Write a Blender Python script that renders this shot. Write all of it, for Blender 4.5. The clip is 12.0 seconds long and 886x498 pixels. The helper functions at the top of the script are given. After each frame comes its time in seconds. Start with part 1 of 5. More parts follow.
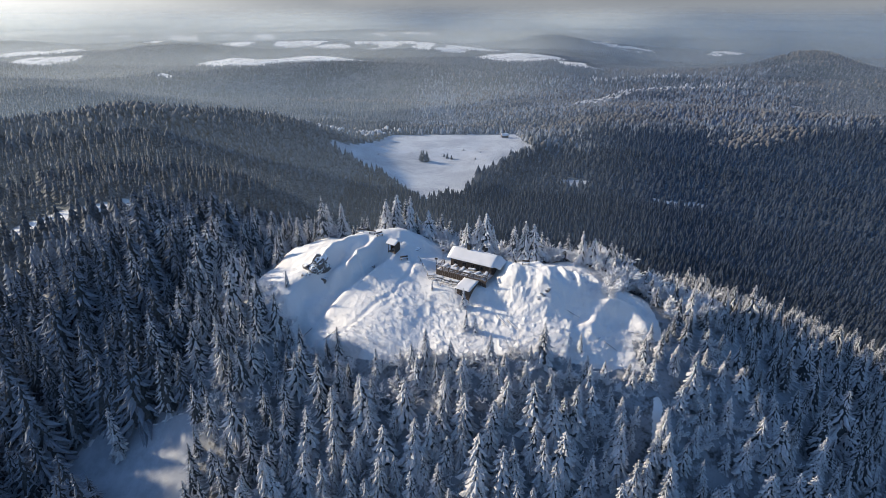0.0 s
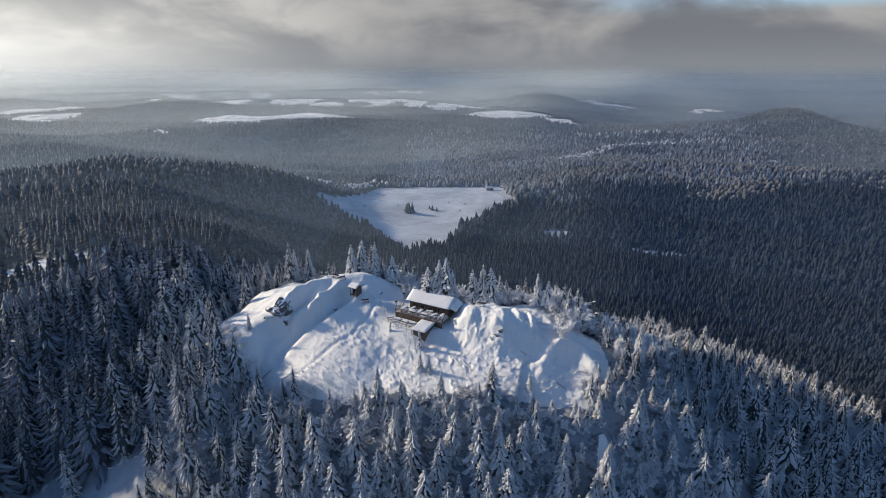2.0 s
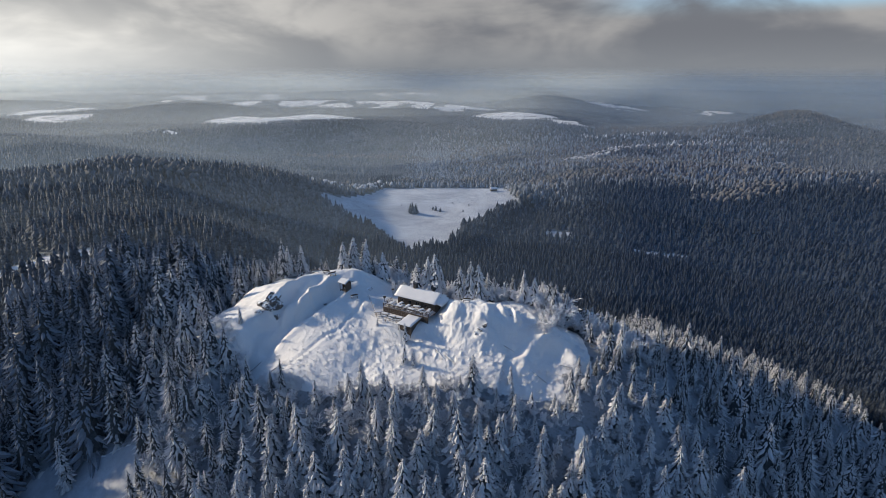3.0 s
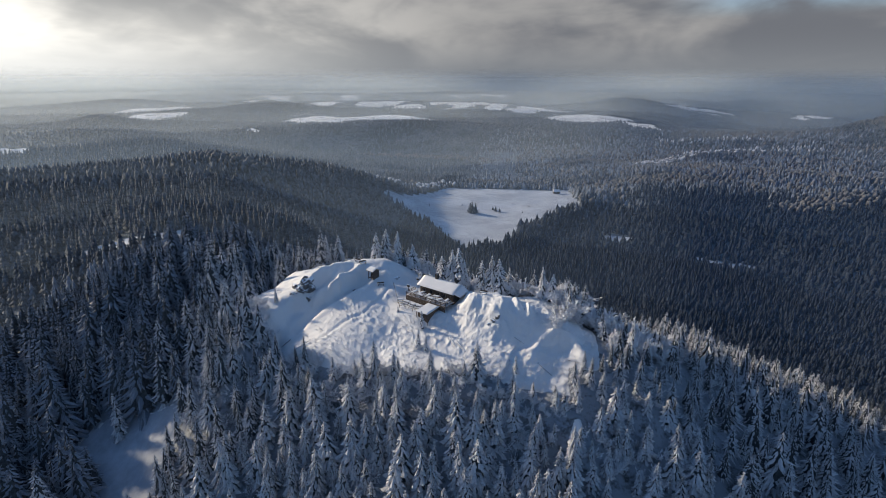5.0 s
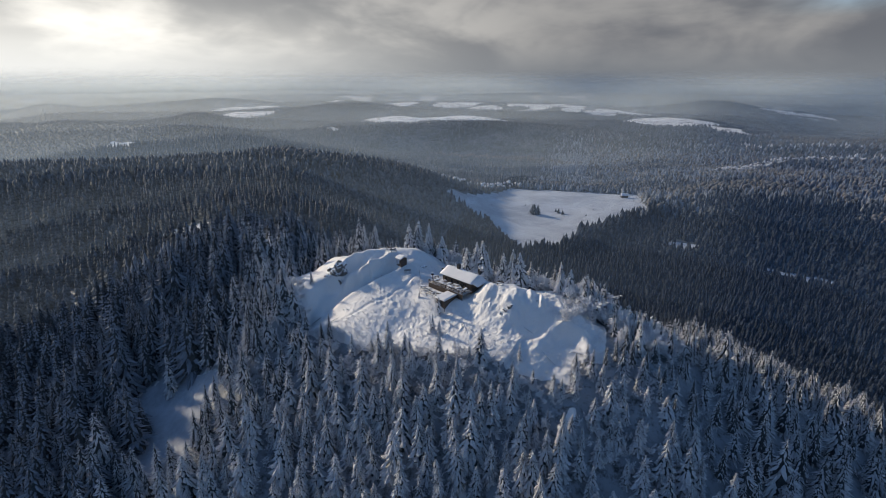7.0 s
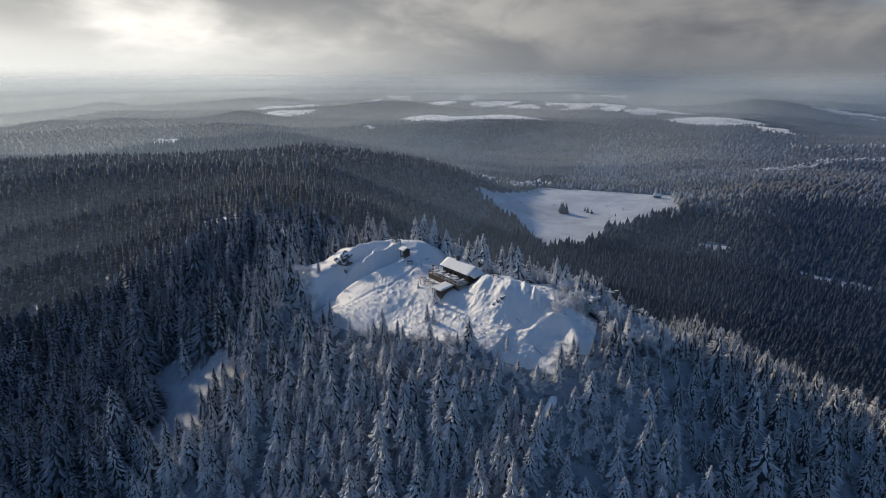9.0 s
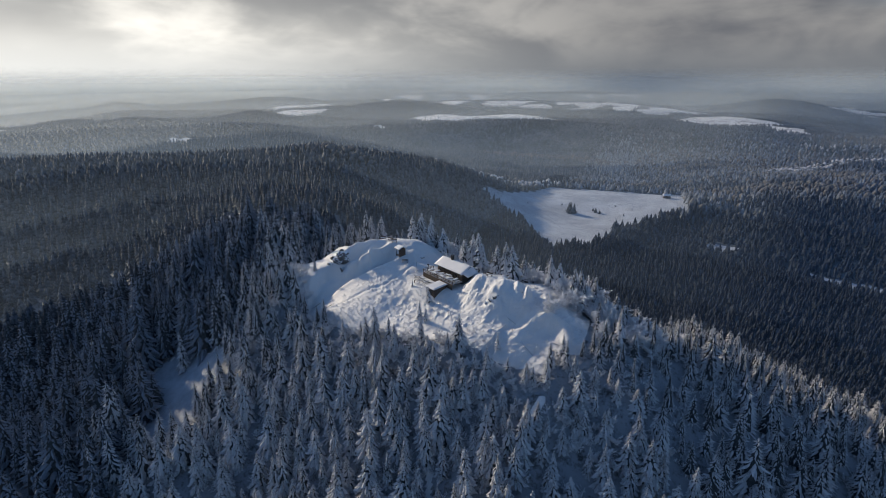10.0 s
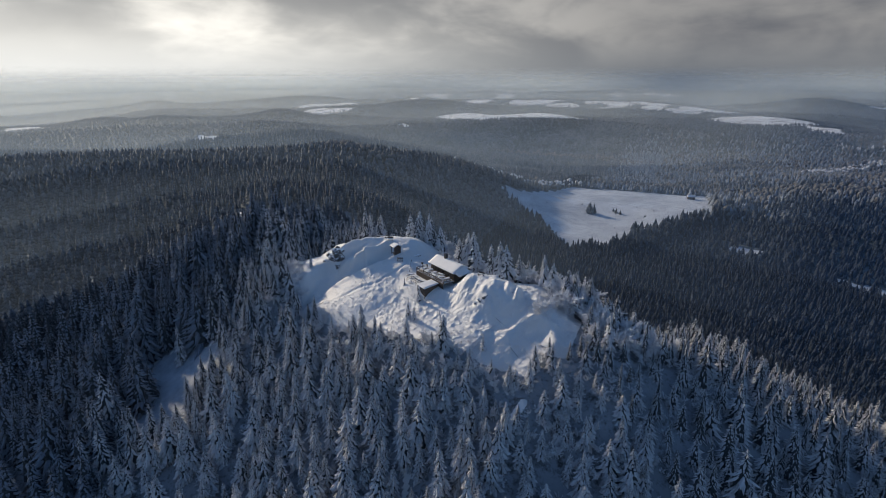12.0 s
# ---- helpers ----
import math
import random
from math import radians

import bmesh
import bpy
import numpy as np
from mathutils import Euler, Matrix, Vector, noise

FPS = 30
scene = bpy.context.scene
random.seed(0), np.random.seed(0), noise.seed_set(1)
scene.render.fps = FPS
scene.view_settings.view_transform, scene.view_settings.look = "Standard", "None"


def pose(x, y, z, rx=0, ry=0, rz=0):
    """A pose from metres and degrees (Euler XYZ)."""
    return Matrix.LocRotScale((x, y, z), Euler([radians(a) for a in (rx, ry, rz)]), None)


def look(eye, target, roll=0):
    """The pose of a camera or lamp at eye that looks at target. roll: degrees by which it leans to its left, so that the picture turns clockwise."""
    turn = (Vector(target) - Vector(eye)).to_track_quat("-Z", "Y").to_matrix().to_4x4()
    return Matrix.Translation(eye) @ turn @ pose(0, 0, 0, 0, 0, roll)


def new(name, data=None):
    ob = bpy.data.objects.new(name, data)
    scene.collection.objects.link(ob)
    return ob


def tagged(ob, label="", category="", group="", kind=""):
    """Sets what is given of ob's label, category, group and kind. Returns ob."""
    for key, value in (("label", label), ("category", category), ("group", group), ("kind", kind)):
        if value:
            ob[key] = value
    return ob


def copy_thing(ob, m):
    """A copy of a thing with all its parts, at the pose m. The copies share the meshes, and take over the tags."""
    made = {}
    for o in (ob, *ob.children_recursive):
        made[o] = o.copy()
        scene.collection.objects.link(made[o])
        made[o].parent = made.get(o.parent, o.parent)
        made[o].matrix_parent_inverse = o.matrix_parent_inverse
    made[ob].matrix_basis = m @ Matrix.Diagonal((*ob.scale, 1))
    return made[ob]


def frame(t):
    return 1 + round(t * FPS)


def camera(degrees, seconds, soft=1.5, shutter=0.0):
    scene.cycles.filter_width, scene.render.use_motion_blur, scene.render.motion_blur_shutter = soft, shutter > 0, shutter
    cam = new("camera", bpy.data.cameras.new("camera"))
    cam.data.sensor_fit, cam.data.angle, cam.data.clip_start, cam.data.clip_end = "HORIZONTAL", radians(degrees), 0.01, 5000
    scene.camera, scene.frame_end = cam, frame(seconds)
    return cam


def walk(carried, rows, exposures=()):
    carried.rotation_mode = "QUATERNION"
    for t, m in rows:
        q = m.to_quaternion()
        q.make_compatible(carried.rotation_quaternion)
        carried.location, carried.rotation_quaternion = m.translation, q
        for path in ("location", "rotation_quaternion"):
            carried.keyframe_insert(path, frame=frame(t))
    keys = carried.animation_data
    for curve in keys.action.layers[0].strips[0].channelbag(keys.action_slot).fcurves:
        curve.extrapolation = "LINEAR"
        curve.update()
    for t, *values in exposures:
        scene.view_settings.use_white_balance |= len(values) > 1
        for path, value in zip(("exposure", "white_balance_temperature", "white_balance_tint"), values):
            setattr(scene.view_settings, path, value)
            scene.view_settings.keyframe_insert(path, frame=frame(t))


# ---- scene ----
cam = camera(78.0, 12.0, soft=0.5)
EXPOSURE, KELVIN, TINT = 0.54, 6080, 8
METRES, EYE, TILT, LEAN, TURN = 70.0, 52.5, -23.6, 0.0, 0.0
ROWS = [
    (0.0, 0.0, 0.0, 0.0, 0.0, 0.0, -0.0),
    (0.5, 0.0266, -0.0149, -0.0086, -0.2, 0.0, 0.05),
    (1.0, 0.0555, -0.0304, -0.0157, -0.47, 0.97, 0.13),
    (1.5, 0.0864, -0.0478, -0.0237, -0.62, 3.62, 0.2),
    (2.0, 0.1203, -0.0656, -0.0346, -0.59, 5.52, 0.2),
    (2.5, 0.1559, -0.0829, -0.0458, -0.45, 5.65, 0.13),
    (3.0, 0.1934, -0.0983, -0.0556, 0.27, 5.7, -0.18),
    (5.0, 0.3714, -0.1659, -0.0888, 7.38, 5.64, -3.3),
    (5.5, 0.422, -0.1807, -0.0964, 9.41, 5.55, -4.17),
    (6.0, 0.4746, -0.1931, -0.1044, 11.39, 5.45, -5.0),
    (6.5, 0.5277, -0.2066, -0.1124, 13.45, 5.29, -5.94),
    (7.0, 0.5812, -0.2187, -0.1206, 14.92, 5.13, -6.58),
    (9.0, 0.7419, -0.2283, -0.1351, 18.82, 4.56, -8.01),
    (9.5, 0.7743, -0.219, -0.1321, 19.37, 4.46, -8.2),
    (10.0, 0.8057, -0.2061, -0.1279, 20.05, 4.35, -8.43),
    (10.5, 0.8364, -0.1913, -0.1243, 20.44, 4.28, -8.54),
    (11.0, 0.8651, -0.1741, -0.1196, 20.98, 4.18, -8.74),
    (11.5, 0.8911, -0.1552, -0.114, 21.72, 4.04, -9.03),
    (12.0, 0.9152, -0.1342, -0.1076, 22.81, 3.82, -9.45),
]
walk(cam, [(t, pose(0, 0, EYE, TILT, LEAN, TURN) @ pose(METRES * x, METRES * y, METRES * z, 90 + pitch, roll, yaw)) for t, x, y, z, yaw, pitch, roll in ROWS],
     exposures=[(t, EXPOSURE + stops, KELVIN, TINT) for t, stops in ((0.0, 0.09), (0.9, 0.06), (2.0, -0.20), (2.5, -0.23), (6.0, -0.40), (12.0, -0.57))])

# ---- daylight: a low winter sun from the left and slightly ahead, broken stratus ----
SUN_ELEVATION = 20.5
SUN_TO = Vector((-0.925, 0.380, 0)).normalized() * math.cos(radians(SUN_ELEVATION)) + Vector((0, 0, math.sin(radians(SUN_ELEVATION))))

THIN_CLOUD = (-0.932, 0.190, 0.309)

sun = new("sun", bpy.data.lights.new("sun", "SUN"))
sun.data.energy, sun.data.angle, sun.data.color = 4.35, radians(2.4), (1.0, 0.81, 0.57)
sun.matrix_world = look(Vector((0, 0, 400)) + SUN_TO * 300, (0, 0, 400))


class Nodes:
    """Short hand for wiring a node tree."""

    def __init__(self, tree):
        self.tree = tree
        tree.nodes.clear()

    def add(self, kind, _out=0, **values):
        node = self.tree.nodes.new(kind)
        for key, value in values.items():
            if key.startswith("i_"):
                name = key[2:]
                socket = node.inputs[int(name)] if name.isdigit() else node.inputs[name.replace("_", " ")]
                if isinstance(value, bpy.types.NodeSocket):
                    self.tree.links.new(value, socket)
                else:
                    socket.default_value = value
            else:
                setattr(node, key, value)
        return node.outputs[_out] if len(node.outputs) else None

    def math(self, op, a, b=0.0, c=0.0, clamp=False):
        return self.add("ShaderNodeMath", operation=op, use_clamp=clamp, i_0=a, i_1=b, i_2=c)

    def ramp(self, fac, low, high, a=0.0, b=1.0):
        return self.add("ShaderNodeMapRange", interpolation_type="SMOOTHSTEP", i_Value=fac, i_From_Min=low, i_From_Max=high, i_To_Min=a, i_To_Max=b)

    def mix(self, fac, a, b, blend="MIX"):
        return self.add("ShaderNodeMix", _out=2, data_type="RGBA", blend_type=blend, i_0=fac, i_6=a, i_7=b)

    def noise(self, vector, scale, detail=4.0, rough=0.55, distortion=0.0):
        return self.add("ShaderNodeTexNoise", i_Vector=vector, i_Scale=scale, i_Detail=detail, i_Roughness=rough, i_Distortion=distortion)


def make_world():
    world = bpy.data.worlds.new("winter sky")
    world.use_nodes = True
    scene.world = world
    n = Nodes(world.node_tree)
    way = n.add("ShaderNodeTexCoord")
    sky = n.add("ShaderNodeTexSky", sky_type="NISHITA", sun_disc=False, sun_elevation=radians(SUN_ELEVATION),
                sun_rotation=math.atan2(SUN_TO.x, SUN_TO.y), altitude=800.0, air_density=1.0, dust_density=0.6, ozone_density=3.2)
    clear = n.mix(1.0, sky, (SKY, SKY, SKY, 1), "MULTIPLY")
    part = n.tree.nodes.new("ShaderNodeSeparateXYZ")
    n.tree.links.new(way, part.inputs[0])
    z = part.outputs[2]
    flat = n.add("ShaderNodeMapping", i_Vector=way, i_Scale=(1.0, 1.0, 2.6))
    big = n.noise(flat, 3.2, 4.0, 0.5, 0.6)
    small = n.noise(flat, 9.0, 5.0, 0.55, 0.3)
    shape = n.math("ADD", n.math("MULTIPLY", big, 0.78), n.math("MULTIPLY", small, 0.22))
    near_sun = n.add("ShaderNodeVectorMath", _out=1, operation="DOT_PRODUCT", i_0=way, i_1=THIN_CLOUD)
    glow = n.ramp(near_sun, 0.10, 0.98)
    glow2 = n.math("MULTIPLY", n.math("POWER", glow, 1.7), n.ramp(n.math("ADD", z, n.math("MULTIPLY", shape, 0.12)), 0.21, 0.10, 0.30, 1.0))
    thick = n.ramp(shape, 0.38, 0.60)
    lit = n.mix(thick, (0.335, 0.312, 0.292, 1), (0.152, 0.152, 0.162, 1))
    lit = n.mix(glow2, lit, n.mix(thick, (1.42, 1.30, 1.13, 1), (0.88, 0.82, 0.73, 1)))
    # the deck of clouds stands low in the sky and leaves the zenith open
    cover = n.ramp(n.math("SUBTRACT", z, n.math("MULTIPLY", shape, 0.3)), 0.13, 0.0)
    gap = n.math("MULTIPLY", n.ramp(z, 0.078, 0.105), n.ramp(part.outputs[0], 0.18, 0.42))
    cover = n.math("MULTIPLY", cover, n.math("SUBTRACT", 1.0, n.math("MULTIPLY", n.math("MULTIPLY", gap, n.ramp(shape, 0.62, 0.42)), 0.95)))
    cloudy = n.mix(cover, clear, lit)
    # murk along the horizon
    murk = n.mix(n.math("POWER", glow, 2.0), (0.200, 0.204, 0.212, 1), (0.98, 0.93, 0.85, 1))
    low = n.ramp(z, 0.07, -0.01)
    colour = n.mix(low, cloudy, murk)
    back = n.add("ShaderNodeBackground", i_Color=colour, i_Strength=1.0)
    n.add("ShaderNodeOutputWorld", i_Surface=back)


SKY = 0.125
make_world()


# ---- materials ----
def material(name, build):
    m = bpy.data.materials.new(name)
    m.use_nodes = True
    n = Nodes(m.node_tree)
    surface = build(n)
    n.add("ShaderNodeOutputMaterial", i_Surface=surface)
    return m


def place(n):
    return n.add("ShaderNodeNewGeometry", _out=0)


def snow_shader(n):
    p = place(n)
    grain = n.noise(p, 2.2, 6.0, 0.65)
    drift = n.noise(p, 0.16, 4.0, 0.5)
    tint = n.mix(drift, (0.66, 0.68, 0.72, 1), (0.74, 0.74, 0.75, 1))
    height = n.math("ADD", n.math("MULTIPLY", grain, 0.5), n.math("MULTIPLY", n.noise(p, 0.7, 3.0), 0.8))
    bump = n.add("ShaderNodeBump", i_Strength=0.42, i_Distance=0.36, i_Height=height)
    return n.add("ShaderNodeBsdfPrincipled", i_Base_Color=tint, i_Roughness=0.6, i_Normal=bump)


def roof_snow_shader(n):
    """Settled, wind-smoothed snow."""
    p = place(n)
    drift = n.noise(p, 0.5, 4.0, 0.5)
    tint = n.mix(drift, (0.62, 0.63, 0.66, 1), (0.74, 0.74, 0.75, 1))
    bump = n.add("ShaderNodeBump", i_Strength=0.3, i_Distance=0.12, i_Height=n.noise(p, 1.6, 4.0, 0.6))
    return n.add("ShaderNodeBsdfPrincipled", i_Base_Color=tint, i_Roughness=0.65, i_Normal=bump)


def hilltop_shader(n):
    """Open snow on the summit, passing into the floor of the woods, where litter and brush show through and the snow is
    darkened for the shade between the trees.
    """
    p = place(n)
    grain = n.noise(p, 2.2, 6.0, 0.65)
    drift = n.noise(p, 0.16, 4.0, 0.5)
    snow = n.mix(drift, (0.675, 0.675, 0.68, 1), (0.745, 0.735, 0.725, 1))
    height = n.math("ADD", n.math("MULTIPLY", grain, 0.5), n.math("MULTIPLY", n.noise(p, 0.7, 3.0), 0.8))
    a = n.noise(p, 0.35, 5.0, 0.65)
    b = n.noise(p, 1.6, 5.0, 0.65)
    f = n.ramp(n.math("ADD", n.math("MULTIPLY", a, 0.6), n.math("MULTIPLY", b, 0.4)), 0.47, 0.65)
    # floor snow dimmed in colour for the shade under the trees, brush darker still
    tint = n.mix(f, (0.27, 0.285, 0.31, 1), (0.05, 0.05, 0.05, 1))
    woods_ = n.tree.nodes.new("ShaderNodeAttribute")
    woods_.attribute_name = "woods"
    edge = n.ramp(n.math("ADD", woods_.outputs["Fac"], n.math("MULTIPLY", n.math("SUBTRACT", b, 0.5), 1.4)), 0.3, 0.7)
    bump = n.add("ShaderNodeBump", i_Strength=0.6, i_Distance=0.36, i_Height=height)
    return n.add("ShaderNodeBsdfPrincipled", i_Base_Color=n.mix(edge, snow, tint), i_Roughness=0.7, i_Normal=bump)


def shade_snow_shader(n):
    """Thin mottled snow, darkened and cooled in colour for the shade on the meadow and glades."""
    p = place(n)
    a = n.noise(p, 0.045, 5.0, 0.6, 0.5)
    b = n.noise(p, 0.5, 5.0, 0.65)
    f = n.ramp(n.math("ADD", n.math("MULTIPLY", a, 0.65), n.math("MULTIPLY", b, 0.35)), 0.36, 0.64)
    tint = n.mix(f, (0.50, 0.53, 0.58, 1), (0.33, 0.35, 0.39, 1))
    bump = n.add("ShaderNodeBump", i_Strength=0.5, i_Distance=0.5, i_Height=b)
    return n.add("ShaderNodeBsdfPrincipled", i_Base_Color=tint, i_Roughness=0.8, i_Normal=bump)


def far_wood_shader(n):
    """The land far off: closed conifer woods flecked with snow, and open snowfields where the land is bare."""
    p = place(n)
    a = n.noise(p, 0.012, 4.0, 0.6)
    b = n.noise(p, 0.13, 4.0, 0.7)
    f = n.ramp(n.math("ADD", n.math("MULTIPLY", a, 0.55), n.math("MULTIPLY", b, 0.45)), 0.40, 0.64)
    tint = n.mix(f, (0.035, 0.05, 0.055, 1), (0.16, 0.18, 0.20, 1))
    bare = n.tree.nodes.new("ShaderNodeAttribute")
    bare.attribute_name = "bare"
    ragged = n.math("ADD", bare.outputs["Fac"], n.math("MULTIPLY", n.math("SUBTRACT", n.noise(p, 0.03, 4.0, 0.65), 0.5), 0.7))
    hedge = n.ramp(n.noise(p, 0.040, 2.0, 0.5, 1.2), 0.57, 0.62)
    open_snow = n.mix(hedge, n.mix(n.noise(p, 0.01, 3.0), (0.74, 0.75, 0.77, 1), (0.82, 0.81, 0.80, 1)), (0.40, 0.40, 0.41, 1))
    tint = n.mix(n.ramp(ragged, 0.46, 0.56), tint, open_snow)
    bump = n.add("ShaderNodeBump", i_Strength=0.6, i_Distance=5.0, i_Height=b)
    return n.add("ShaderNodeBsdfPrincipled", i_Base_Color=tint, i_Roughness=0.9, i_Normal=bump)


def needle_shader(low, high, white, dark=(0.015, 0.024, 0.028), light=(0.030, 0.039, 0.040)):
    def build(n):
        p = place(n)
        normal = n.tree.nodes.new("ShaderNodeSeparateXYZ")
        n.tree.links.new(n.add("ShaderNodeNewGeometry", _out=1), normal.inputs[0])
        speck = n.noise(p, 3.4, 6.0, 0.75)
        tree_to_tree = n.noise(p, 0.23, 2.0, 0.5)
        branch = n.add("ShaderNodeNewGeometry", _out=8)
        rime = n.math("ADD", n.math("ADD", n.math("MULTIPLY", n.math("ABSOLUTE", normal.outputs[2]), 0.40), n.math("MULTIPLY", branch, 0.22)),
                      n.math("ADD", n.math("MULTIPLY", speck, 0.9), n.math("MULTIPLY", tree_to_tree, 0.45)))
        f = n.ramp(rime, low, high)
        green = n.mix(n.noise(p, 0.5, 3.0), (*dark, 1), (*light, 1))
        tint = n.mix(f, green, white)
        body = n.add("ShaderNodeBsdfPrincipled", i_Base_Color=tint, i_Roughness=0.75, i_Specular_IOR_Level=0.1)
        return n.add("ShaderNodeMixShader", i_0=0.14, i_1=body, i_2=n.add("ShaderNodeBsdfTranslucent", i_Color=tint))
    return build


def plain_shader(colour, second, scale, rough=0.8, bumpy=0.3, metal=0.0, stretch=(1, 1, 1)):
    def build(n):
        p = n.add("ShaderNodeMapping", i_Vector=n.add("ShaderNodeTexCoord", _out=3), i_Scale=stretch)
        a = n.noise(p, scale, 5.0, 0.6)
        b = n.noise(p, scale * 7, 3.0, 0.6)
        f = n.math("ADD", n.math("MULTIPLY", a, 0.65), n.math("MULTIPLY", b, 0.35))
        tint = n.mix(n.ramp(f, 0.35, 0.65), (*colour, 1), (*second, 1))
        bump = n.add("ShaderNodeBump", i_Strength=bumpy, i_Distance=0.03, i_Height=b)
        return n.add("ShaderNodeBsdfPrincipled", i_Base_Color=tint, i_Roughness=rough, i_Metallic=metal, i_Normal=bump)
    return build


def rock_shader(n):
    p = place(n)
    normal = n.tree.nodes.new("ShaderNodeSeparateXYZ")
    n.tree.links.new(n.add("ShaderNodeNewGeometry", _out=1), normal.inputs[0])
    speck = n.noise(p, 1.1, 6.0, 0.65)
    f = n.ramp(n.math("ADD", normal.outputs[2], n.math("MULTIPLY", speck, 1.1)), 0.90, 1.10)
    stone = n.mix(n.noise(p, 0.9, 5.0, 0.65), (0.06, 0.058, 0.06, 1), (0.20, 0.185, 0.175, 1))
    tint = n.mix(f, stone, (0.84, 0.86, 0.89, 1))
    bump = n.add("ShaderNodeBump", i_Strength=0.9, i_Distance=0.25, i_Height=speck)
    return n.add("ShaderNodeBsdfPrincipled", i_Base_Color=tint, i_Roughness=0.85, i_Normal=bump)


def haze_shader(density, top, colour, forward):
    """Thin winter mist as a tinted see-through sheet that scatters the daylight, thinning upwards."""
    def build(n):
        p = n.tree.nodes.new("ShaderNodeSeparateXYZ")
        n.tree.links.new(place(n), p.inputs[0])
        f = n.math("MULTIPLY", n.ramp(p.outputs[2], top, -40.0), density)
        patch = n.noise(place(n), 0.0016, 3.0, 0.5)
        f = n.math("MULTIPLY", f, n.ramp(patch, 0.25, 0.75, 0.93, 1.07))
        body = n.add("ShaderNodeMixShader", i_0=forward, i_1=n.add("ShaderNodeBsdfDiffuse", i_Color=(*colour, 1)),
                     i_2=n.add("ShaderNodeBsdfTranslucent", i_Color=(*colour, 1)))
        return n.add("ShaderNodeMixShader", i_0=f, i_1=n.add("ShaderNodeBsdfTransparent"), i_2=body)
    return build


SNOW = material("snow", snow_shader)
ROOF_SNOW = material("settled snow", roof_snow_shader)
HILLTOP = material("summit snow and shade-darkened forest floor", hilltop_shader)
SHADE_SNOW = material("thin snow darkened for shade", shade_snow_shader)
FAR_WOOD = material("distant conifer woods", far_wood_shader)
RIMED = material("rimed spruce needles", needle_shader(0.60, 1.16, (0.65, 0.65, 0.67, 1), (0.030, 0.039, 0.044), (0.055, 0.064, 0.068)))
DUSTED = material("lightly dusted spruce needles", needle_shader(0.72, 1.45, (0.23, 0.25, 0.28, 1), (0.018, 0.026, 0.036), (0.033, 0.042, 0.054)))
# frost tone painted with light: dimmer for the shaded left, paler on the rise
FROST_TONED = material("frosted spruce needles toned for light and shade", needle_shader(0.54, 1.18, (0.28, 0.31, 0.36, 1), (0.022, 0.031, 0.044), (0.042, 0.053, 0.068)))
# valley copy of the spruce needles, darkened in colour to stand for cloud shade
SHADED_SPRUCE = material("spruce needles darkened for cloud shade", needle_shader(0.82, 1.50, (0.085, 0.10, 0.13, 1), (0.012, 0.019, 0.029), (0.024, 0.033, 0.047)))
BROADLEAF = material("frosted bare broadleaf crowns", needle_shader(0.50, 1.35, (0.22, 0.215, 0.21, 1), (0.055, 0.050, 0.049), (0.090, 0.083, 0.081)))
CORE = material("dark crown core", plain_shader((0.024, 0.030, 0.034), (0.075, 0.085, 0.095), 2.0, rough=0.9))
BARK = material("spruce bark", plain_shader((0.055, 0.042, 0.034), (0.12, 0.10, 0.085), 4.0))
TWIG = material("rimed twigs", needle_shader(0.36, 0.86, (0.78, 0.78, 0.80, 1), (0.09, 0.075, 0.065), (0.16, 0.14, 0.12)))
SNOWY = material("snow-plastered spruce needles", needle_shader(0.54, 1.06, (0.71, 0.71, 0.73, 1), (0.022, 0.028, 0.028), (0.045, 0.050, 0.046)))
ROCK = material("snow-dusted rock", rock_shader)
PLANK = material("dark weathered boards", plain_shader((0.050, 0.037, 0.029), (0.115, 0.085, 0.066), 3.0, stretch=(1, 1, 6)))
DECKING = material("weathered deck boards", plain_shader((0.13, 0.095, 0.07), (0.26, 0.20, 0.16), 2.5))
DARK = material("dark opening", plain_shader((0.012, 0.012, 0.013), (0.03, 0.03, 0.03), 2.0, rough=0.4))
METAL = material("grey metal", plain_shader((0.20, 0.20, 0.20), (0.35, 0.35, 0.35), 6.0, rough=0.45, metal=0.7))
SOOT = material("sooty masonry", plain_shader((0.03, 0.027, 0.025), (0.075, 0.066, 0.06), 3.0))


# ---- the land ----
def smooth(a, b, v):
    t = np.clip((v - a) / (b - a), 0, 1)
    return t * t * (3 - 2 * t)


def wave_noise(x, y, scale, seed, octaves=4, gain=0.5):
    """Soft value noise, between -1 and 1, over whole arrays."""
    total, amp, norm = 0.0, 1.0, 0.0
    for o in range(octaves):
        u, v = x / scale + 17.3 * seed + 5.1 * o, y / scale - 9.7 * seed + 3.7 * o
        iu, iv = np.floor(u), np.floor(v)
        fu, fv = u - iu, v - iv
        fu, fv = fu * fu * (3 - 2 * fu), fv * fv * (3 - 2 * fv)

        def corner(a, b):
            s = np.sin(a * 127.1 + b * 311.7 + seed * 74.7) * 43758.5453
            return s - np.floor(s)
        low = corner(iu, iv) * (1 - fu) + corner(iu + 1, iv) * fu
        high = corner(iu, iv + 1) * (1 - fu) + corner(iu + 1, iv + 1) * fu
        total = total + amp * ((low * (1 - fv) + high * fv) * 2 - 1)
        norm += amp
        amp *= gain
        scale /= 2.03
    return total / norm


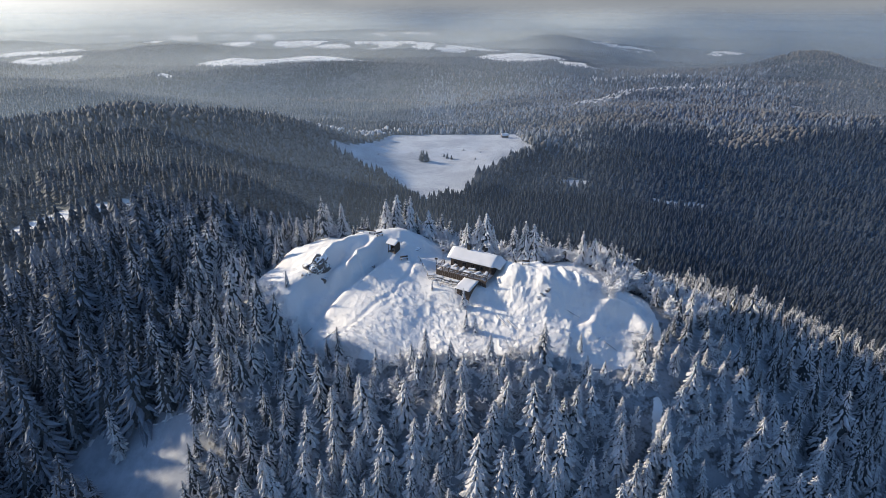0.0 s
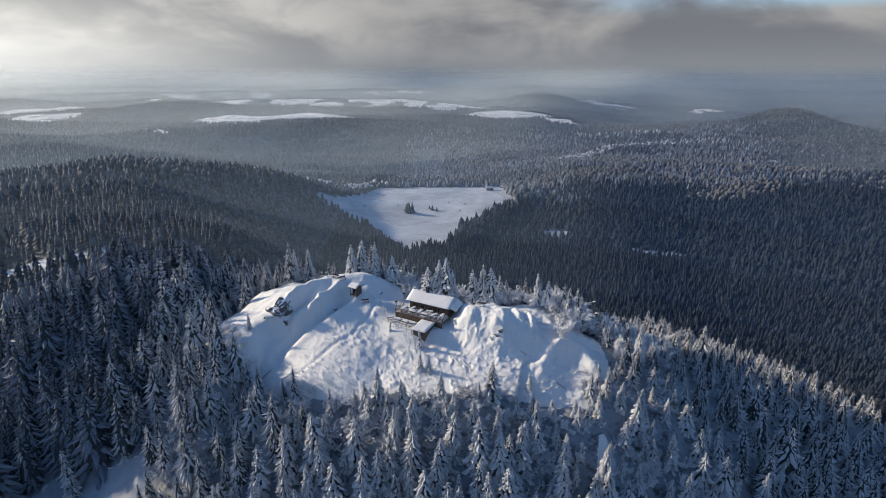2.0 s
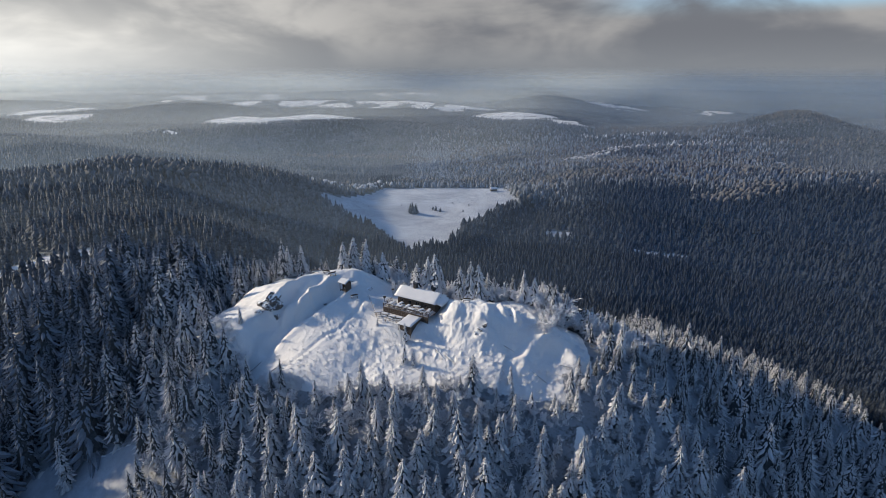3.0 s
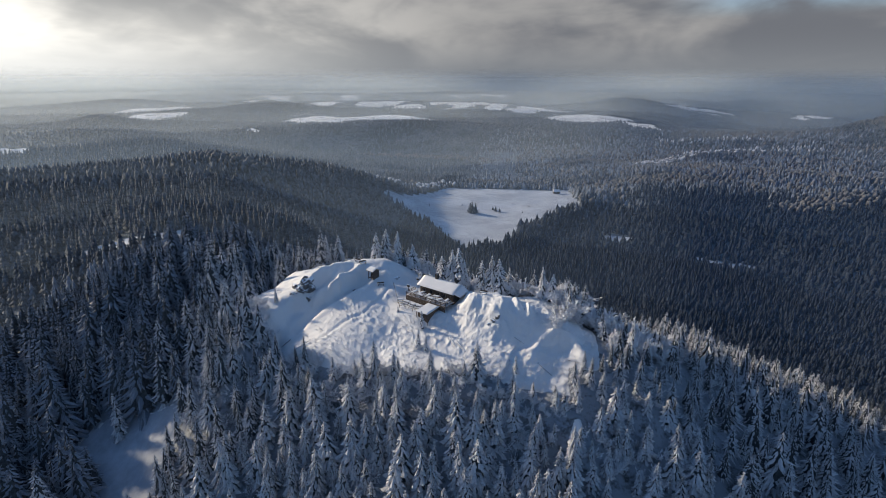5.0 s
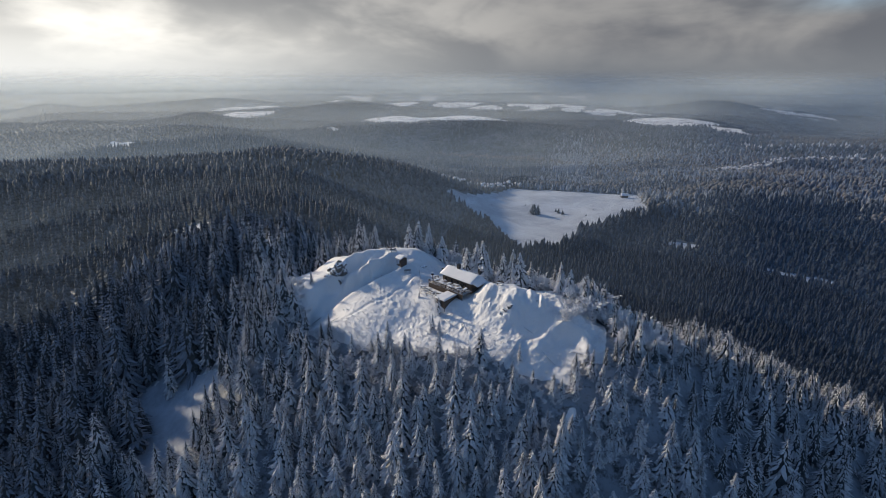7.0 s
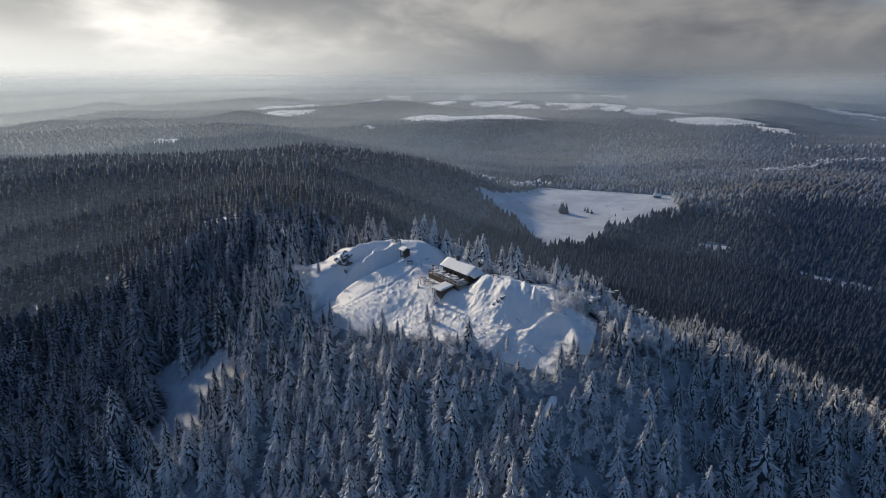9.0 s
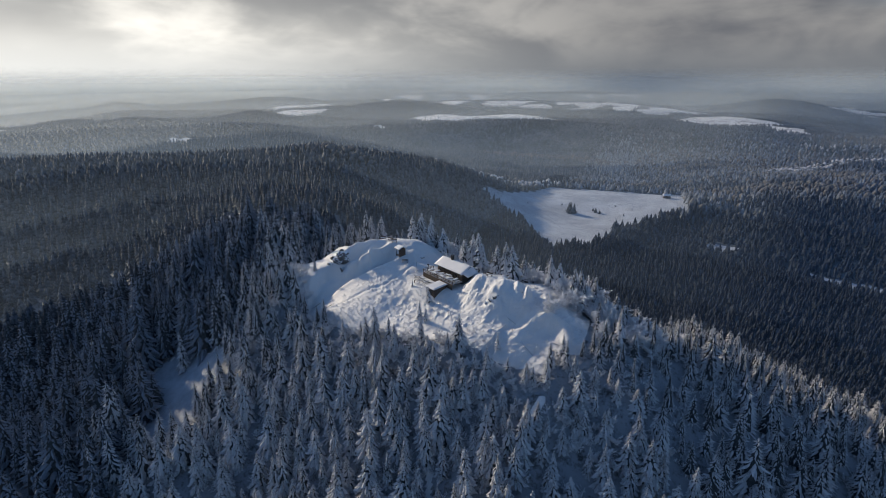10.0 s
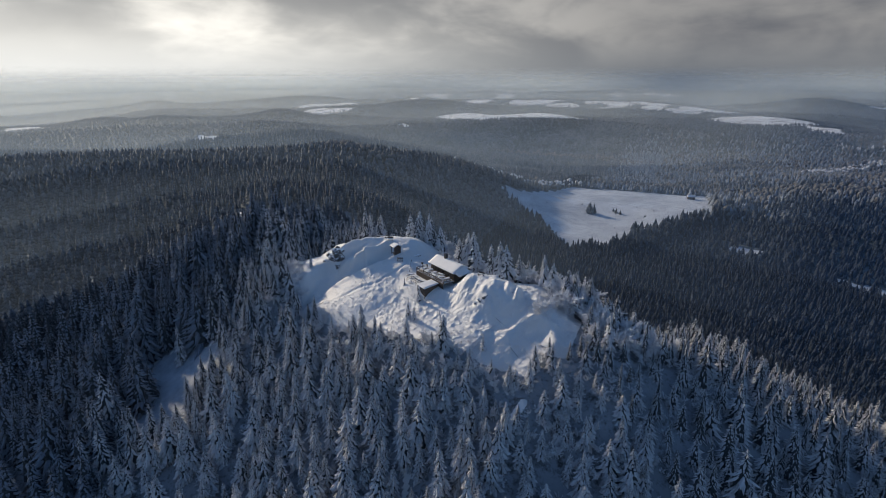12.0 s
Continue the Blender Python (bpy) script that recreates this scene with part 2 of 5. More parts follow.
def crest(x, y, line):
    """Distance to a crest line, and the crest's height at the nearest place."""
    best, height = np.full(np.shape(x), 1e9), np.zeros(np.shape(x))
    for (ax, ay, az), (bx, by, bz) in zip(line, line[1:]):
        dx, dy = bx - ax, by - ay
        t = np.clip(((x - ax) * dx + (y - ay) * dy) / (dx * dx + dy * dy), 0, 1)
        d = np.hypot(x - ax - t * dx, y - ay - t * dy)
        height = np.where(d < best, az + t * (bz - az), height)
        best = np.minimum(best, d)
    return best, height


def hump(x, y, cx, cy, rx, ry, turn=0.0):
    c, s = math.cos(radians(turn)), math.sin(radians(turn))
    u, v = (x - cx) * c + (y - cy) * s, -(x - cx) * s + (y - cy) * c
    return np.exp(-(u / rx) ** 2 - (v / ry) ** 2)


def joined(a, b, k):
    """A soft maximum."""
    h = np.clip(0.5 + 0.5 * (a - b) / k, 0, 1)
    return b + (a - b) * h + k * h * (1 - h)


# open fields far off, each (x, y, half length, half depth, turn): the nearer ones, those of the far plain, those down in the valley
FIELDS = [(-435, 1220, 102, 45, -34), (-310, 1285, 118, 70, 52), (-497, 1019, 18, 16, 0), (-1082, 1473, 50, 61, 0), (-877, 1264, 76, 70, 66), (188, 1378, 113, 70, -52), (281, 1192, 68, 24, -78),
          (-809, 850, 26, 40, 23), (-676, 678, 18, 26, 22), (-1148, 638, 68, 31, 2), (481, 791, 12, 12, -37), (484, 674, 18, 11, -15)]
PLAIN_FIELDS = [(-986, 1514, 40, 64, 0), (-1361, 2377, 208, 78, 87), (-999, 2232, 171, 69, -53), (-913, 2327, 49, 280, 0), (-934, 1884, 30, 98, 0), (-716, 2327, 49, 280, 0), (-623, 1791, 60, 110, 0),
                (-491, 1884, 138, 104, -45), (-316, 1821, 155, 103, -52), (-160, 1852, 114, 165, -34), (-49, 1734, 131, 95, -58), (-235, 2603, 158, 103, -51), (-108, 2543, 61, 118, 0), (51, 1680, 122, 85, -59)]
VALLEY_FIELDS = [(622, 2677, 203, 82, -69), (677, 2175, 134, 79, -70), (893, 2936, 78, 82, -46), (988, 2028, 62, 50, -26), (-2900, 2100, 120, 230, 20), (-2100, 1680, 40, 140, 20)]
WIDE_OPEN = FIELDS + PLAIN_FIELDS + VALLEY_FIELDS


SUMMIT = [(-13, 121.5, -2.4), (2, 117, -3.6), (13, 113, -3.2), (24, 110.5, -2.6), (30, 110.5, -2.2), (36, 107, -3.8), (41, 104.5, -5.8), (52, 104, -8.5), (75, 110, -17), (107, 117, -32), (170, 130, -58)]
DOME = [(-28.0, 116.0, -2.6), (-25, 121, 0.2), (-18.5, 126.0, 1.9), (-12.5, 128.5, 1.7)]
KNOLL = [(15.8, 112, -0.9), (20, 110.6, 0.3), (24.3, 109.0, 0.9), (28.5, 107.6, -0.5), (33.0, 106.2, -2.0), (38.5, 104.6, -4.2)]
LEFT_RIDGE = [(-640, 60, -20), (-420, 200, -16), (-300, 310, -17), (-225, 415, -18), (-158, 490, -36), (-108, 552, -62), (-70, 600, -80)]
SHOULDER = [(-42, 134, -12), (-85, 150, -14), (-113, 172, -21), (-138, 206, -21), (-185, 290, -24), (-235, 400, -20)]
RIDGE_FOOT = [(-225, 415, -22), (-150, 320, -31), (-105, 245, -33)]
WEST_SPUR = [(-150, 215, -25), (-230, 245, -26), (-330, 255, -22)]
HIGH_FOREST = [(-200, 310, -26), (-300, 285, -24), (-400, 240, -22)]
WEST_RIDGE = [(-900, 760, -32), (-614, 789, -37), (-430, 690, -52), (-330, 640, -68)]
RIGHT_RIDGE = [(140, 850, -88), (209, 786, -76), (286, 685, -63), (380, 640, -60), (520, 600, -62)]
FROSTED_CREST = [(205, 800, -77), (298, 884, -71), (375, 901, -66), (480, 880, -64)]
BROW = [(60, 1260, -56), (188, 1154, -55), (286, 1094, -54), (375, 1039, -54), (473, 950, -55), (560, 900, -58)]
TRACK = [(-7.0, 119.0, 0), (-7.2, 116.5, 0), (-8.2, 113.2, 0), (-9.8, 111.2, 0), (-11.2, 108.4, 0), (-15.0, 105.4, 0), (-18.2, 101.8, 0), (-23.5, 97.6, 0)]


def rib(x, y, line, wide, lift):
    """A narrow snowed-over rock rib along a line."""
    d, h = crest(x, y, line)
    return lift * h * np.exp(-(d / wide) ** 2)


def land(x, y):
    x, y = np.asarray(x, float), np.asarray(y, float)
    r = np.hypot(x, y)
    far = smooth(930, 1180, r)
    base = -76 + 30 * smooth(-70, -210, x) * (1 - smooth(380, 620, y)) + 6 * wave_noise(x, y, 190, 3)
    base += -10 * smooth(620, 760, y) * smooth(130, 40, x) - 9 * smooth(120, 230, x) * smooth(520, 400, y)
    # the high plain, and the lower valley to the north-east
    plain = -54 + 5 * wave_noise(x, y, 700, 5, 3) + 4 * wave_noise(x, y, 260, 9, 3) + 9 * wave_noise(x, y, 340, 15, 2) * smooth(1400, 1700, r)
    plain = plain - 34 * smooth(0.16, 0.36, x / np.maximum(r, 1)) * smooth(1150, 1500, r) - 25 * smooth(-0.75, -0.9, x / np.maximum(r, 1)) * smooth(1100, 1800, r)
    plain = plain + 26 * hump(x, y, 980, 2600, 260, 200, 20) + 22 * hump(x, y, 420, 2300, 150, 260, -10) + 30 * hump(x, y, 1300, 2300, 300, 180)
    base = base * (1 - far) + far * plain
    base += 17 * wave_noise(x, y, 150, 7, 2) * smooth(90, 190, x) * smooth(430, 560, y) * (1 - far) + 9 * wave_noise(x, y, 150, 8, 2) * smooth(640, 800, y) * (1 - far)
    base += 22 * hump(x, y, -1500, 1215, 170, 90, -39) + 15 * hump(x, y, -880, 1090, 120, 60, -40) + 13 * hump(x, y, -1080, 760, 150, 60, -50)
    base += 32 * hump(x, y, -640, 1390, 200, 90, 24) + 15 * hump(x, y, -190, 1130, 190, 70, 8) + 12 * hump(x, y, -420, 980, 190, 60, 20)
    base += 10 * hump(x, y, 480, 560, 150, 130) + 8 * smooth(430, 600, y) * hump(x, y, 0, 540, 140, 120)
    # the cone-shaped hill
    base += 34 * hump(x, y, 702, 1105, 82, 100) + 10 * hump(x, y, 720, 1090, 190, 150)
    for cx, cy, rx, ry, turn in WIDE_OPEN:
        back = 0.7 * min(rx, ry) + 25
        base = base + 6 * hump(x, y, cx + back * cx / math.hypot(cx, cy), cy + back * cy / math.hypot(cx, cy), rx * 1.05 + 20, ry * 1.05 + 20, turn)
    for line, slope in ((LEFT_RIDGE, 0.32), (WEST_RIDGE, 0.16), (RIGHT_RIDGE, 0.22), (FROSTED_CREST, 0.22), (BROW, 0.12)):
        d, top = crest(x, y, line)
        base = joined(top - slope * np.maximum(d - 25, 0) - 0.004 * np.minimum(d, 25) ** 2, base, 14)
    # the high forest between the shoulder and the ridge, ending above the meadow's valley
    for line, slope in ((RIDGE_FOOT, 0.22), (WEST_SPUR, 0.18), (HIGH_FOREST, 0.15)):
        d, top = crest(x, y, line)
        base = joined(top - slope * np.maximum(d - 25, 0) - 0.32 * np.maximum(x + 105, 0) - 0.3 * np.maximum(y + 0.6 * x - 200, 0), base, 14)
    d, top = crest(x, y, SHOULDER)
    base = joined(top - 0.48 * np.maximum(d - 25, 0) - 0.004 * np.minimum(d, 25) ** 2 + 2.0 * wave_noise(x, y, 30, 12, 2), base, 9)
    d, top = crest(x, y, SUMMIT)
    away = smooth(0, 20, y - 112 - 0.16 * (x - 50)) * smooth(48, 75, x)
    fall = (0.0165 - 0.0105 * away) * np.minimum(d, 25) ** 2
    front = smooth(116, 109, y) * smooth(48, 38, x)
    fall = fall * (1 - front) + front * 0.33 * (np.sqrt(np.minimum(d, 25) ** 2 + 5) - 2.2) + (0.76 - 0.48 * away) * np.maximum(d - 25, 0)
    below = smooth(1.0, -2.0, y - 110 - 0.22 * (x - 75)) * smooth(52, 66, x)
    fall = fall * (1 - below) + below * (0.54 * (np.sqrt(np.minimum(d, 25) ** 2 + 5) - 2.2) + 0.76 * np.maximum(d - 25, 0))
    hill = top - fall + 1.2 * wave_noise(x, y, 26, 11, 3) * smooth(22, 45, d)
    z = joined(hill, base, 9) - 5.5 * hump(x, y, -70, 82, 26, 22) + 2.6 * hump(x, y, 4, 84.5, 18, 7)
    near = 1 - smooth(24, 40, d)
    # the rocky dome with its ribs, and the knoll with its broken flank
    d, top = crest(x, y, DOME)
    steep = 0.28 + 0.30 * smooth(-31, -24, x) + 0.3 * smooth(114, 110, y) * smooth(-40, -30, x)
    dome = top - 0.07 * np.minimum(d, 4) ** 2 - steep * np.maximum(d - 4, 0) - 0.6 * np.maximum(d - 17, 0) - 4.2 * smooth(114.5, 110.5, y + 0.6 * wave_noise(x, y, 3, 64, 2)) * smooth(-20, -24, x) * smooth(-35, -30, x)
    dome = dome + rib(x, y, [(-20, 126.5, 0.1), (-25, 122, 0.5), (-27.3, 118.5, 1.1), (-28.0, 116.6, 1.3), (-29.6, 115.0, 0.8)], 1.5, 2.1)
    dome = dome + rib(x, y, [(-15.5, 124.0, 0.2), (-17.6, 120.0, 0.6), (-19.6, 117.0, 1.0), (-21.6, 114.8, 1.0), (-22.8, 113.2, 0.2)], 1.35, 3.7)
    dome = dome + rib(x, y, [(-20.8, 124.0, 0.3), (-23.6, 122.0, 1.0), (-26.2, 120.2, 0.6)], 0.9, 1.2) + rib(x, y, [(-22.6, 117.5, 0.3), (-24.6, 114.4, 1.0), (-26.2, 111.8, 0.4)], 1.0, 1.7)
    dome = dome - 1.6 * hump(x, y, -24.4, 117.6, 1.7, 3.0, -25) - 1.6 * hump(x, y, -27.3, 113.6, 1.8, 1.6) - 0.9 * hump(x, y, -25.0, 121.2, 2.2, 1.3, 35) + 0.34 * wave_noise(x, y, 2.4, 62, 3)
    folds = np.sin(2.0 * (0.82 * x - 0.57 * y) + 1.6 * wave_noise(x, y, 8, 66, 2))
    dome = dome + 0.22 * folds * hump(x, y, -20.5, 118, 8, 8.5) - 1.2 * hump(x, y, -16.4, 119.6, 2.6, 5.0, -35)
    z = joined(dome, z, 1.0)
    d, top = crest(x, y, KNOLL)
    step = smooth(23.2, 25.4, x + 0.25 * (y - 106) + 0.9 * wave_noise(x, y, 4, 61, 2))
    knoll = top - 0.045 * np.minimum(d, 5.5) ** 2 - (0.62 + 0.25 * smooth(106, 102, y)) * np.maximum(d - 4.0, 0) - 0.9 * step + 0.45 * wave_noise(x, y, 2.6, 63, 4, 0.6)
    # a hollow under the knoll's flank
    z = z - 2.2 * hump(x, y, 29.0, 100.2, 6.0, 2.6)
    z = joined(knoll, z, 1.2)
    # the gully below the dome, and the bank beyond it
    d, _ = crest(x, y, [(-14.6, 119.9, 0), (-18.4, 115.2, 0), (-24.0, 112.0, 0), (-28.0, 106.5, 0)])
    z = z - 1.7 * np.exp(-(d / 1.7) ** 2) + rib(x, y, [(-12.4, 118.0, 0.7), (-16.7, 113.5, 1.0), (-22.4, 109.9, 0.6), (-26, 105.5, 0.3)], 1.5, 0.8)
    z = z + rib(x, y, [(-9.5, 121.0, 1.3), (-11.5, 116.5, 1.2), (-14.5, 111.5, 1.0), (-20, 103.8, 0.6)], 4.0, 0.35) + 0.7 * hump(x, y, -11.6, 120.9, 2.6, 2.2) + 0.7 * hump(x, y, -3, 118, 5, 4)
    z = z + 1.2 * hump(x, y, -11, 100.5, 8, 9) - 2.0 * hump(x, y, -33, 103, 6, 5) - 1.2 * hump(x, y, -27, 102, 7, 4)
    z = z + rib(x, y, [(30.2, 97.0, 0.5), (32.8, 100.0, 0.8), (36.5, 101.6, 1.0), (39.5, 100.4, 0.9), (41.5, 96.5, 0.7)], 1.5, 2.0)
    z = z + rib(x, y, [(29.2, 108.4, 0.7), (29.5, 106.4, 1.0), (30.0, 104.9, 0.4)], 0.75, 2.0)
    z = z + rib(x, y, [(26.4, 109.8, 0.8), (26.8, 107.2, 1.0), (27.2, 105.0, 0.3)], 0.8, 1.3)
    z = z + rib(x, y, [(33.4, 110.5, 0.6), (34.2, 107.6, 1.0), (34.6, 104.4, 0.4)], 0.9, 1.1)
    z = z + rib(x, y, [(16.3, 110.5, 0.8), (15.2, 106.5, 0.7), (17.5, 101.5, 0.3)], 1.8, 1.2)
    # hummocks of heather, brash and stones under the snow
    lump = np.maximum(wave_noise(x, y, 2.2, 21, 2), 0) ** 1.4
    broad = np.maximum(wave_noise(x, y, 6.5, 25, 2), 0)
    brash = smooth(113, 106, y) * smooth(-22, -6, x)
    z = z + near * ((0.24 * lump + 0.18 * broad) * brash + 0.30 * lump * smooth(-24, -34, x) + (0.13 + 0.14 * smooth(10, 16, x)) * lump * smooth(121, 115, y) * smooth(-18, -10, x) + 0.26 * wave_noise(x, y, 9, 22, 3) + 0.20 * wave_noise(x, y, 1.5, 23, 2) * (0.25 + 0.75 * brash) + 0.42 * np.maximum(wave_noise(x, y, 0.95, 27, 2) - 0.18, 0) * (0.25 + 0.75 * smooth(121, 112, y) * smooth(-24, -14, x)))
    d, _ = crest(x, y, TRACK)
    z = z - 0.28 * np.exp(-(d / 0.4) ** 2) + 0.04 * np.exp(-((d - 0.9) / 0.4) ** 2)
    # levelled ground at the hut
    flat = smooth(9.0, 5.0, np.hypot((x - 4.5) * 0.78, (y - 112.5)))
    z = z + 1.6 * hump(x, y, 13.8, 112.6, 2.4, 3.0)
    return z * (1 - flat) + flat * (-3.4 + 0.10 * (y - 112) + 0.05 * (x - 6))


FOOTPATH = [(39.4, 80.6, 0), (38.6, 78.4, 0), (37.9, 75.7, 0), (35.4, 69.0, 0)]
MEADOW = [(-108, 488), (-77, 520), (-53, 590), (-15, 590), (42, 604), (78, 610), (80, 567), (94, 528), (66, 492), (34, 445), (12, 385), (-16, 385), (-46, 440), (-84, 465)]


def inside(x, y, ring):
    hit = np.zeros(np.shape(x), bool)
    for (ax, ay), (bx, by) in zip(ring, ring[1:] + ring[:1]):
        if ay != by:
            hit ^= ((ay > y) != (by > y)) & (x < (bx - ax) * (y - ay) / (by - ay) + ax)
    return hit


def wooded(x, y):
    """1 where the woods stand, 0 in the open."""
    x, y = np.asarray(x, float), np.asarray(y, float)
    wob = 5 * wave_noise(x, y, 22, 31, 2)
    d, _ = crest(x, y, [p for p in SUMMIT if p[0] < 45])
    front = np.where(y < 112, 28.5 - 6.5 * smooth(-8, 20, x) - 4.5 * smooth(24, 36, x), 12.5) + 0.3 * wob
    front = np.where((x < -14) & (y < 130), 29 + 0.3 * wob, front)
    front = np.where(x > 38, np.where(y > 104, 6.5, 11.0), front)
    open_ = (d < front) & (x < 43.5 + 0.5 * wob)
    dome, _ = crest(x, y, DOME)
    open_ |= (dome < 17.5 + 0.25 * wob) & (y > 103) & (y < 135)
    clear, _ = crest(x, y, [(-71, 85, 0), (-58, 84, 0), (-55, 71, 0)])
    open_ |= clear < 7.8 + 0.5 * wob
    path, _ = crest(x, y, FOOTPATH)
    open_ |= path < 0.6 + 0.10 * wob
    gap, _ = crest(x, y, [(18, 76, 0), (20, 67, 0), (24, 55, 0)])
    open_ |= gap < 0.6 + 0.10 * wob
    open_ |= hump(x + wob, y + wob, -143, 203, 34, 9, 40) > 0.5
    open_ |= inside(x + wob, y - wob, MEADOW)
    open_ |= hump(x + wob, y - wob, 180, 392, 30, 9) > 0.5
    open_ |= hump(x + wob, y + wob, 107, 430, 16, 9) > 0.5
    open_ |= hump(x + wob, y + wob, -120, 750, 100, 24, -22) > 0.5
    return ~open_


def field_mask(x, y):
    """Above 0.5 on the open fields far off, falling softly across their edges."""
    wx, wy = 34 * wave_noise(x, y, 70, 41, 4, 0.6), 70 * wave_noise(x, y, 95, 42, 4, 0.6)
    f = np.zeros(np.shape(x))
    for cx, cy, rx, ry, turn in WIDE_OPEN:
        c, s_ = math.cos(radians(turn)), math.sin(radians(turn))
        u, v = (x + wx - cx) * c + (y + wy - cy) * s_, -(x + wx - cx) * s_ + (y + wy - cy) * c
        f = np.maximum(f, np.exp(-0.6 * ((u / rx) ** 4 + (v / ry) ** 4)))
    f = f * (1 + 1.9 * np.minimum(wave_noise(x * 1.5, y * 0.6, 75, 44, 3) - 0.06, 0.2) * smooth(1400, 1600, np.hypot(x, y)))
    return f * smooth(600, 660, np.hypot(x, y))


def open_field(x, y):
    return field_mask(x, y) > 0.5


def part(name, bm, mat, parent=None, label=""):
    """Links a bmesh as one mesh object, under a thing or a part."""
    me = bpy.data.meshes.new(name)
    bm.to_mesh(me)
    bm.free()
    for m in (mat if isinstance(mat, (list, tuple)) else [mat]):
        me.materials.append(m)
    ob = new(name, me)
    ob.parent = parent
    return tagged(ob, label)


def mesh_from(name, verts, tris, mats, index=None, sharp=True):
    """A mesh from whole arrays."""
    me = bpy.data.meshes.new(name)
    me.vertices.add(len(verts))
    me.vertices.foreach_set("co", np.ascontiguousarray(verts, np.float32).ravel())
    size = tris.shape[1]
    me.loops.add(tris.size)
    me.loops.foreach_set("vertex_index", np.ascontiguousarray(tris, np.int32).ravel())
    me.polygons.add(len(tris))
    me.polygons.foreach_set("loop_start", np.arange(0, tris.size, size, dtype=np.int32))
    if index is not None:
        me.polygons.foreach_set("material_index", np.ascontiguousarray(index, np.int32))
    for m in mats:
        me.materials.append(m)
    me.update()
    me.polygons.foreach_set("use_smooth", np.full(len(tris), not sharp))
    return me


def make_ground():
    cx, cy = 5.0, 68.0
    radii = list(np.arange(1.0, 13, 1.5)) + list(np.arange(14, 78, 0.46))
    while radii[-1] < 5050:
        radii.append(radii[-1] * (1.022 if radii[-1] < 500 else 1.017) + 0.15)
    radii = np.array(radii)
    # closer spokes on the side that the flight looks at
    ang = np.radians(90 + np.concatenate([np.linspace(-88, -50, 80, endpoint=False), np.linspace(-50, 68, 500, endpoint=False), np.linspace(68, 92, 60, endpoint=False), np.linspace(92, 272, 60, endpoint=False)]))
    seg = len(ang)
    x = np.concatenate([[cx], (cx + radii[:, None] * np.cos(ang)).ravel()])
    y = np.concatenate([[cy], (cy + radii[:, None] * np.sin(ang)).ravel()])
    z = land(x, y)
    n = len(radii)
    i = np.arange(n - 1)[:, None] * seg + 1
    j = np.arange(seg)[None, :]
    k = (j + 1) % seg
    quads = np.stack([i + j, i + seg + j, i + seg + k, i + k], -1).reshape(-1, 4)
    fan = np.stack([np.zeros(seg, int), 1 + j[0], 1 + k[0], 1 + k[0]], -1)
    mx, my = x[quads].mean(1), y[quads].mean(1)
    far = np.hypot(mx, my) > 650
    jx, jy = 0.8 * wave_noise(mx, my, 3.0, 91, 4, 0.6), 0.8 * wave_noise(mx, my, 3.2, 92, 4, 0.6)
    # the meadow, glades and left clearing take the snow darkened for shade
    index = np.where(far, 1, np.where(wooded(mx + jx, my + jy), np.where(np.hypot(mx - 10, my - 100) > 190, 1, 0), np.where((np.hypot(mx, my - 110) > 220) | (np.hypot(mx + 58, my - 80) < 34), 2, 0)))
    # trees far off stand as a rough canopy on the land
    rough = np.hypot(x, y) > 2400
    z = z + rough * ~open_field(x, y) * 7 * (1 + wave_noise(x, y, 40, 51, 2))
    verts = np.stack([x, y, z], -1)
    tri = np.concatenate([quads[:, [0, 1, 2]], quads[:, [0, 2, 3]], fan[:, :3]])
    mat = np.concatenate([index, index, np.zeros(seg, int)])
    me = mesh_from("ground", verts, tri, [HILLTOP, FAR_WOOD, SHADE_SNOW], mat, sharp=False)
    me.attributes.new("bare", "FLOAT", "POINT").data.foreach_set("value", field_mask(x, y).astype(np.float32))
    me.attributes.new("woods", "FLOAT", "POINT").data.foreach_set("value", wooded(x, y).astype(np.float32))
    ob = new("ground", me)
    tagged(ob, "snow-covered hills with open fields and dark woods", "ground", kind="structure")


make_ground()


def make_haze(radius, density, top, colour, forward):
    """A wavy ring of tinted see-through sheet that stands in for mist."""
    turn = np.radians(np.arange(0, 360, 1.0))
    # the waves even out how the sun strikes the ring
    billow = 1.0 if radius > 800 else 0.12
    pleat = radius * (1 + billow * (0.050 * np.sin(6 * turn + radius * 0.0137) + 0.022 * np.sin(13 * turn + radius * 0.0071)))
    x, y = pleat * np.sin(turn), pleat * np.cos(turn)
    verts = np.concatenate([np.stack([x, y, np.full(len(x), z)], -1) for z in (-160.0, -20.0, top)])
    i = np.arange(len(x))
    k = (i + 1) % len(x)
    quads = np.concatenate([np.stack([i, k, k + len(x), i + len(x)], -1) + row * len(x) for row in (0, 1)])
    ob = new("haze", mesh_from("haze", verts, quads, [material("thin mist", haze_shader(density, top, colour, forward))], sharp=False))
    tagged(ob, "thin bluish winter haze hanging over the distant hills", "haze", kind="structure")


# distance haze is put into nested tinted rings, the near ones bluer
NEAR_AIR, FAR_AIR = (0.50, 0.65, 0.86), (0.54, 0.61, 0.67)
